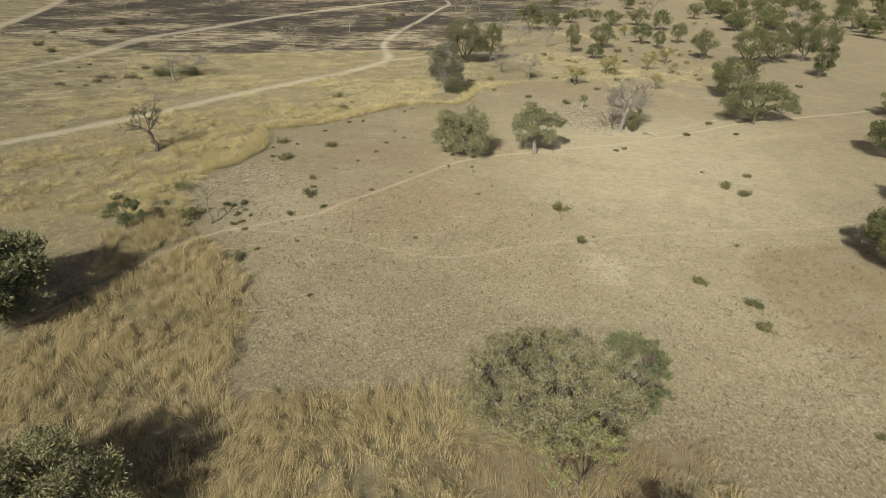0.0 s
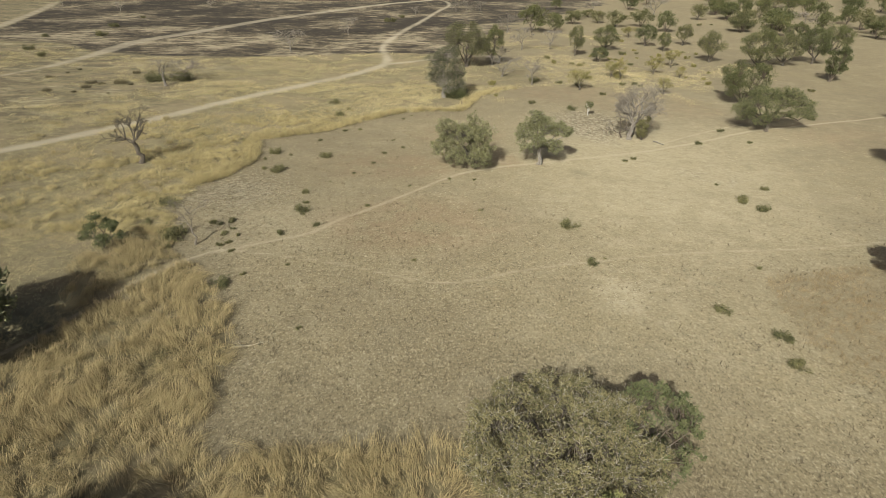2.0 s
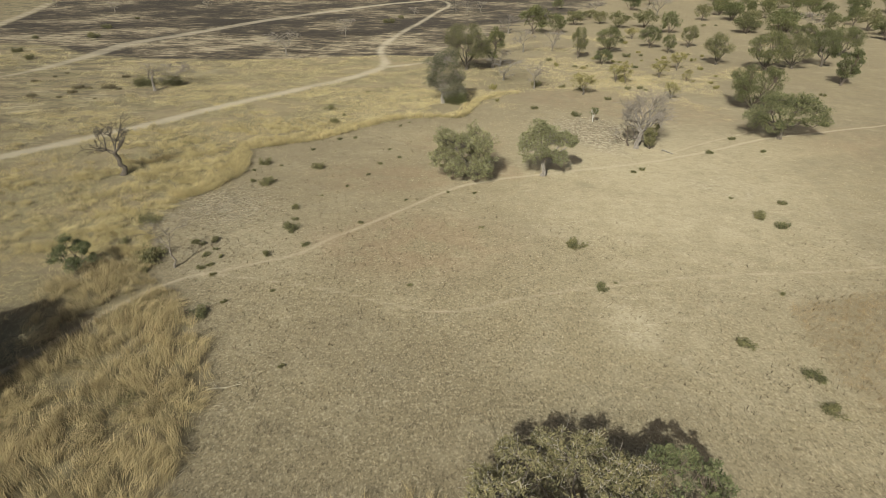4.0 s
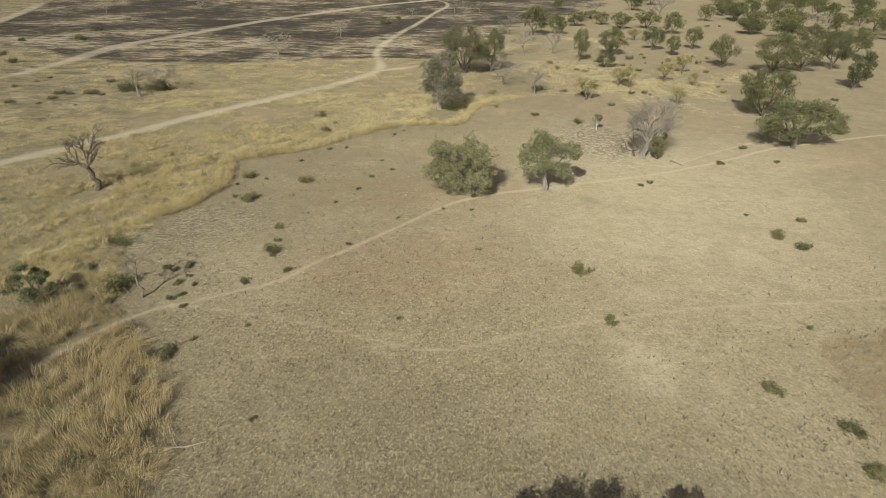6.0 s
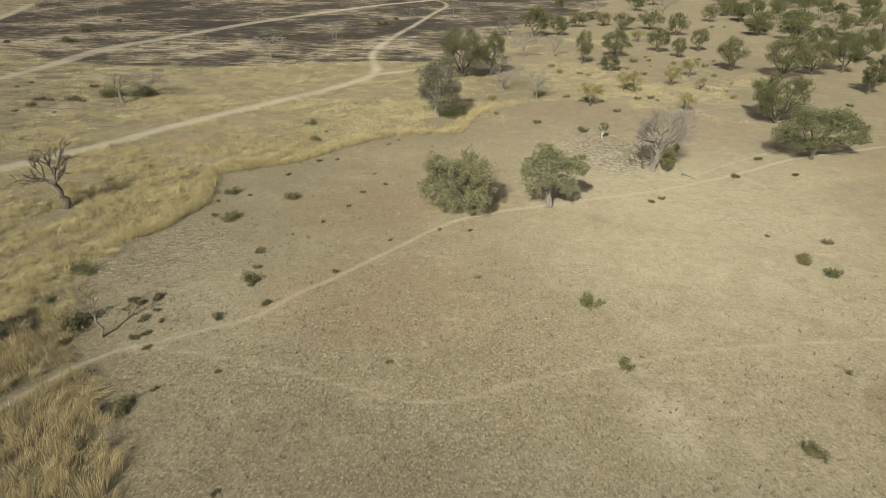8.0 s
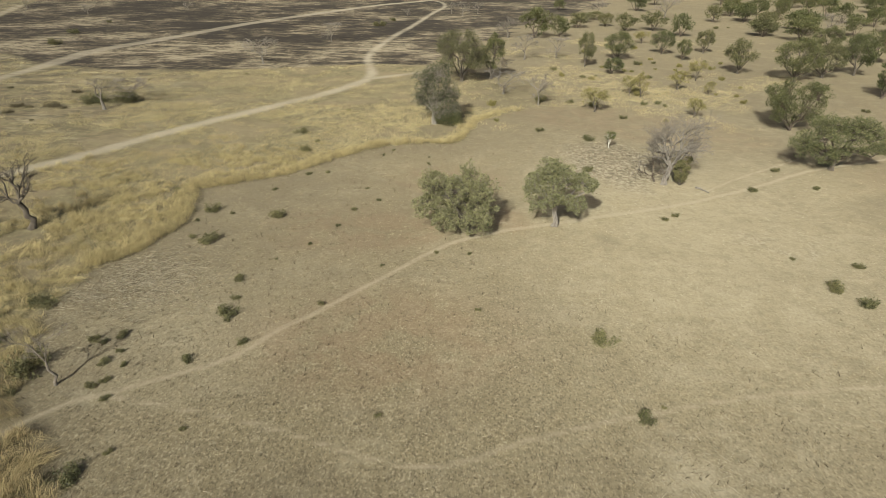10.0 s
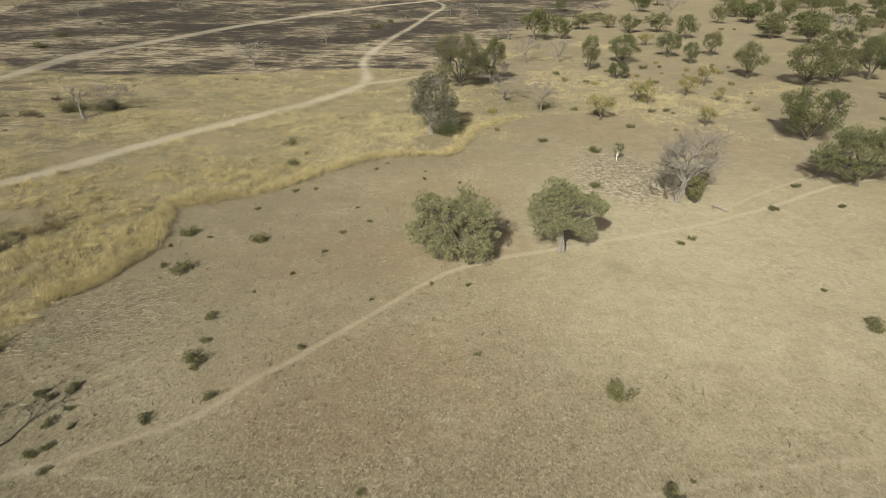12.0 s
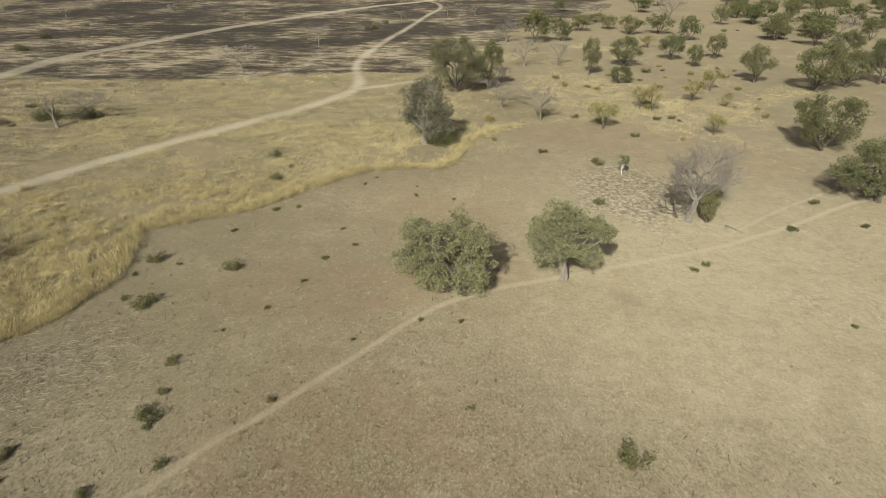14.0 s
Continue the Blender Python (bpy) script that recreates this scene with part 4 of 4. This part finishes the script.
# the open woodland beyond, a few forms repeated
def woodland():
    g = np.random.default_rng(77)
    forms = {
        "green": [leafy_tree(40 + i, 7, 4.2, LEAF_GREEN, BARK_DARK, 48, 29, 0.45, 0.04, 5, 0.0, 1.15, simple=True, lumps=9 + 2 * i) for i in range(4)],
        "olive": [leafy_tree(50 + i, 7, 4.2, LEAF_WOOD, BARK_DARK, 48, 29, 0.45, 0.06, 5, 0.15, 1.15, simple=True, lumps=9 + 2 * i) for i in range(4)],
        "yellow": [leafy_tree(60 + i, 7, 3.4, LEAF_YELLOW, BARK, 46, 26, 0.32, 0.16, 5, 0.3, 0.75, simple=True, lumps=6) for i in range(3)],
        "bare": [bare_tree(70 + i, 7, 3.2, TWIG, 5, 3, 0.65, 0.2, (0.2, 0), 0.034, sides=3, rise=(0.4, 0.95)) for i in range(3)],
    }
    for kind, leaf in (("near_green", LEAF_GREEN), ("near_olive", LEAF_WOOD)):
        forms[kind] = [leafy_tree(140 + 3 * i + len(kind), 7, 4.2, leaf, BARK, 150, 46, 0.21, 0.12, 6, 0.3, 0.72, lumps=15 + 3 * i, twig_bark=TWIG) for i in range(3)]
    text = {"green": ("woodland_tree", "green tree of the open woodland on bare soil"), "olive": ("woodland_tree", "olive-green tree of the open woodland"),
            "near_green": ("woodland_tree", "green tree of the open woodland on bare soil"), "near_olive": ("woodland_tree", "olive-green tree of the open woodland"),
            "yellow": ("yellowing_tree", "small tree with thin yellowing leaves"), "bare": ("bare_tree", "leafless grey tree of the plain")}
    used = {k: 0 for k in forms}

    def plant(kind, x, y, h, r):
        proto = forms[kind][used[kind] % len(forms[kind])]
        if y < 200 and kind in ("green", "olive"):
            kind = "near_" + kind
            proto = forms[kind][used[kind] % len(forms[kind])]
        wide = 3.4 if kind == "yellow" else 3.0 if kind == "bare" else 4.2
        m = pose(x, y, 0.0, 0, 0, g.uniform(0, 360))
        if used[kind] < len(forms[kind]):
            ob = proto
            ob.matrix_basis = m
        else:
            ob = copy_thing(proto, m)
        grow = 1.08 if kind[:4] == "near" else 1.22
        ob.scale = (grow * r / wide, grow * r / wide, (grow * 0.5 + 0.5) * h / 7)
        used[kind] += 1
        named(ob, text[kind][0], text[kind][1], "trees of the open woodland")

    for kind, rows in WOODS.items():
        for x, y, h, r in rows:
            plant(kind, x, y, h, r)
    taken = [(x, y) for rows in WOODS.values() for x, y, *_ in rows]
    made = 0
    while made < 95:
        x, y = g.uniform(85, 330), g.uniform(185, 430)
        if y < 150 + 0.35 * x or x < (0.42 if y < 330 else 0.3) * y or min(math.hypot(x - a, y - b) for a, b in taken) < 10.0:
            continue
        plant("olive" if g.random() < 0.45 else "green", x, y, g.uniform(5.5, 8.5), g.uniform(3.2, 5.0))
        taken.append((x, y))
        made += 1


WOODS = {
    "green": [(75.2, 154.9, 9.2, 5.2), (92.8, 163, 9.0, 4.3), (107.9, 181, 8.0, 5.5), (119.5, 233.6, 7.8, 5.2), (27.9, 216.7, 8.6, 4.4), (36.1, 219.8, 6.2, 2.6), (44, 179.7, 6.8, 4), (37.8, 160.2, 3.7, 2.6),
              (57.9, 189.2, 6.2, 3.3), (75.3, 225, 7, 3.3), (85.2, 310, 6, 4.9), (115.2, 269.8, 6.9, 4.3), (119.4, 293, 7.1, 3.5), (50.4, 307, 4.6, 2.6), (117.3, 274.9, 6.7, 4.1), (60.3, 180.3, 5.1, 2.2)],
    "olive": [(83.8, 159.6, 7.6, 4.6), (105, 230.7, 4.1, 3.6), (52, 262, 3.4, 3.2), (40, 252, 3.2, 3.0), (34, 245, 2.6, 2.4), (58, 270, 3.2, 3.4), (66.5, 162.8, 7.7, 3.6), (70, 192, 6.3, 2.5), (60.8, 237.4, 5.7, 3.8), (71.2, 239.9, 6.1, 4.1), (102.5, 268.2, 6.3, 3.2), (57.3, 249.7, 4.4, 2.9),
              (46.6, 244, 5.2, 3.3), (102.9, 228, 6.2, 4.4), (124.4, 303, 5.5, 3.8), (33.6, 169.4, 7.6, 2.4)],
    "yellow": [(26.5, 126, 4.1, 2.3), (35.9, 139.3, 4, 1.4), (37.5, 137.5, 4.4, 1.2), (46.8, 144.6, 4.2, 1.9), (54.1, 154.5, 4.5, 1.7), (51.8, 141.5, 2.3, 1.2), (42.3, 123.2, 3.3, 1.5), (58.3, 209, 3.7, 2.2)],
    "bare": [(19.7, 215.9, 5.6, 2.6), (20.5, 177.7, 5, 2.1), (28.6, 179.9, 4.3, 2), (17.5, 130.5, 4.9, 1.5), (133, 244.7, 4.9, 4), (89, 282.8, 6, 3.8), (64.7, 293.6, 4.8, 2.6), (-40.7, 166.1, 4.6, 2.5),
             (-31.4, 202.3, 4.3, 1.9), (-52.5, 127.5, 4.0, 2.6), (12, 139, 3.5, 2.4), (-132, 261.6, 2.8, 1.7), (-102.6, 281.8, 2.8, 1.5), (-164, 276.6, 3.9, 1.3), (-13.5, 267, 2.7, 1.4), (3.2, 284.8, 4.1, 1.8), (7.4, 275.5, 4.5, 1.6), (13.9, 286.3, 3.7, 1.8), (12.6, 156.2, 3.7, 2)],
}
woodland()

# ---- shrubs ----
SHRUBS = [(-14.95, 62.4, 0.9), (-15.11, 64.67, 0.42), (-14.85, 61.5, 0.33), (-12.9, 58.95, 0.48), (-15.89, 56.75, 0.48), (-15.73, 67.5, 0.6), (-8.29, 63.96, 0.34), (0.41, 72.86, 0.29), (3.43, 72.86, 0.29),
          (3.79, 63.47, 0.27), (-20.64, 74.32, 1.09), (-22.6, 75.28, 0.44), (-22.84, 81.76, 0.9), (-15.74, 80.63, 0.88), (-18.0, 87.83, 0.38), (-23.47, 79.07, 0.33), (-20.63, 81.16, 0.29), (-9.32, 78.34, 0.33),
          (-8.31, 82.29, 0.4), (-5.98, 84.98, 0.31), (-7.66, 88.51, 0.28), (-15.2, 92.97, 0.47), (-13.14, 93.73, 0.36), (-7.05, 100.83, 0.33), (-0.9, 97.57, 0.31), (3.23, 96.58, 0.31), (-17.5, 102.13, 0.94),
          (-16.64, 106.24, 0.42), (-19.99, 110.65, 1.04), (15.41, 113.61, 0.69), (21.86, 109.13, 1.03), (19.16, 96.14, 0.81),
          (30.15, 121.78, 0.75), (36.69, 89.74, 0.62)]
SHRUBS += [(44.77, 90.76, 0.52), (42.84, 96.84, 0.63), (23.96, 81.24, 0.44), (25.35, 82.31, 0.45), (12.56, 59.35, 0.99), (-35.95, 89.61, 0.56), (-28.63, 87.03, 0.49), (-27.63, 74.52, 0.39), (36.63, 131.76, 0.74), (39.33, 132.97, 0.75),
           (39.95, 130.77, 0.55), (13.26, 51.72, 0.66), (21.79, 44.2, 0.72), (24.66, 40.58, 0.81), (24.17, 37.27, 0.76), (33.53, 67.53, 0.96), (37.84, 71.3, 0.57), (34.75, 64.92, 0.86), (28.06, 51.32, 0.32),
           (-18.47, 46.86, 0.91), (-10.54, 40.79, 0.27), (-2.68, 51.8, 0.27), (-29.44, 63.13, 1.16), (-25.3, 55.2, 1.45), (-23.05, 58.69, 0.48), (-21.47, 59.41, 0.49), (-20.77, 54.02, 0.45), (-21.23, 56.38, 0.47),
           (25.69, 26.42, 0.33), (-22.4, 58.6, 0.35), (-20.8, 57.6, 0.3), (-20.2, 54.6, 0.42), (-19.4, 52.9, 0.36), (-25.6, 53.2, 0.6), (-29.7, 58.5, 0.55), (-17.0, 48.6, 0.3), (-13.7, 50.4, 0.24), (-11.3, 74.3, 0.28), (-13.6, 71.3, 0.2), (-4.2, 70.4, 0.22), (-5.8, 102.9, 0.25), (-0.9, 100.2, 0.22), (-24.1, 93.3, 0.3), (14.7, 52.9, 0.2), (32.8, 72.8, 0.3), (-19.8, 56.1, 0.28), (-18.91, 37.14, 0.68), (61.67, 105.31, 0.7), (-106.4, 162.4, 1.5)]

SHRUBS += [(-74.0, 115.6, 1.0), (-68.9, 115.4, 0.6), (-68.8, 119.3, 1.0), (-69.9, 123.4, 1.2), (-64.1, 123.4, 1.6), (-67.5, 122.8, 0.7), (-79.6, 136.9, 0.6), (-65.8, 134.1, 1.0), (-57.9, 145.9, 0.4), (-40.8, 153.2, 0.5),
           (-62.4, 115.1, 0.4), (-61.7, 122.6, 0.7), (-81.1, 128.4, 0.8), (-80.1, 133.3, 0.5), (-112.0, 237.8, 0.9), (-101.7, 189.3, 1.9), (-21.4, 240.2, 2.3), (-18.3, 255.7, 1.5), (-108.9, 210.8, 1.8),
           (-116.2, 185.7, 1.3), (-97.7, 152.7, 1.3), (-15.0, 124.2, 0.4), (30.4, 156.2, 0.8), (33.6, 157.3, 0.5), (25.3, 164.0, 1.0), (45.0, 156.6, 0.9), (74.3, 128.8, 0.8)]
SHRUBS += [(95.8, 248.2, 1.1), (101.5, 250.8, 0.6), (51.4, 174.3, 0.7), (65.3, 178.1, 0.7), (18.3, 133.5, 1.4), (27.1, 129.7, 1.0), (23.4, 132.4, 0.8), (46.9, 172.5, 1.2)]


def shrubbery():
    g = np.random.default_rng(5)
    forms = [shrub(80 + i, 1.0, 0.62, LEAF_SHRUB, 13 + i, 22) for i in range(5)]
    brown = [shrub(120 + i, 1.0, 0.5, LEAF_BROWN, 12 + i, 18, 0.15) for i in range(2)]
    tufts = 0
    for i, (x, y, r) in enumerate(SHRUBS):
        if x < -57 and y < 150:
            ob = brown[tufts] if tufts < 2 else copy_thing(brown[tufts % 2], pose(0, 0, 0))
            tufts += 1
            ob.matrix_basis = pose(x, y, float(relief(np.array(x), np.array(y))), 0, 0, g.uniform(0, 360))
            ob.scale = (r, r, r * 0.8)
            named(ob, "dry_shrub", "low brown half-dry shrub in thin grass", "dry shrubs of the plain", "shrub")
            continue
        m = pose(x, y, float(relief(np.array(x), np.array(y))), 0, 0, g.uniform(0, 360))
        if i < len(forms):
            ob = forms[i]
            ob.matrix_basis = m
        else:
            ob = copy_thing(forms[i % len(forms)], m)
        ob.scale = (r, r, r * g.uniform(0.85, 1.15))
        named(ob, "shrub", "low dark green shrub on grazed stubble" if r > 0.5 else "small dark seedling shrub on grazed stubble", "shrubs of the field", "shrub")


shrubbery()


def brush():
    """Low yellowing brush between the field and the woodland."""
    g = np.random.default_rng(21)
    forms = [shrub(95 + i, 1.0, 0.8, LEAF_YELLOW, 8 + i, 26, 0.16) for i in range(3)]
    made = 0
    while made < 26:
        x, y = g.uniform(8, 78), g.uniform(118, 200)
        if x < (y - 110) * 0.45 or x > 0.5 * y - 10:
            continue
        r = g.uniform(0.4, 1.05)
        m = pose(x, y, 0.0, 0, 0, g.uniform(0, 360))
        ob = forms[made] if made < 3 else copy_thing(forms[made % 3], m)
        ob.matrix_basis = m
        ob.scale = (r, r, r * g.uniform(0.8, 1.4))
        named(ob, "brush", "low yellowing brush on sandy soil", "brush at the woodland edge", "shrub")
        made += 1


brush()
for k, (x, y, r, h) in enumerate([(-58.6, 127, 2.3, 1.5), (-53.6, 127.6, 2.4, 1.8), (28.9, 91.4, 0.85, 3.9), (1.4, 116.6, 2.2, 2.0)]):
    named(stand(shrub(90 + k, r, h, LEAF_GREEN if abs(y - 116.6) < 1 else LEAF_SHRUB, 24, 40, 0.18), x, y), "bush", "dense green bush beside a leafless tree", "", "bush")


def fallen_branch(seed, a, b, radius, bark, side):
    """A bare branch lying on the ground from a to b, with a few stubs."""
    g = np.random.default_rng(seed)
    a, b = np.array([*a, radius * 0.9]), np.array([*b, radius * 0.6])
    main = bend(g, (0, 0, a[2]), b - a + (0, 0, a[2]), radius, radius * 0.45, 7, 0.07)
    branch = new("fallen_branch")
    v, f = tube(main, 7)
    part("stem", raw_mesh("stem", v, f, bark), branch)
    for k in range(side):
        p = np.array(main[2 + k][:3])
        v, f = tube(bend(g, p, p + np.array([g.normal(0, 0.35), g.normal(0, 0.35), abs(g.normal(0.15, 0.1))]), radius * 0.5, radius * 0.2, 4, 0.1), 5)
        part("stub", raw_mesh("stub", v, f, bark), branch)
    branch.matrix_basis = pose(a[0], a[1], float(relief(a[0], a[1])))
    return branch


named(fallen_branch(1, (30.5, 90.6), (31.5, 89.0), 0.12, BARK_LIMB, 2), "fallen_branch", "pale fallen branch lying near the leafless tree", "", "branch")
named(fallen_branch(2, (-14.6, 38.3), (-12.6, 38.95), 0.055, STRAW, 1), "fallen_branch", "straw-pale stick lying at the grass edge", "", "branch")
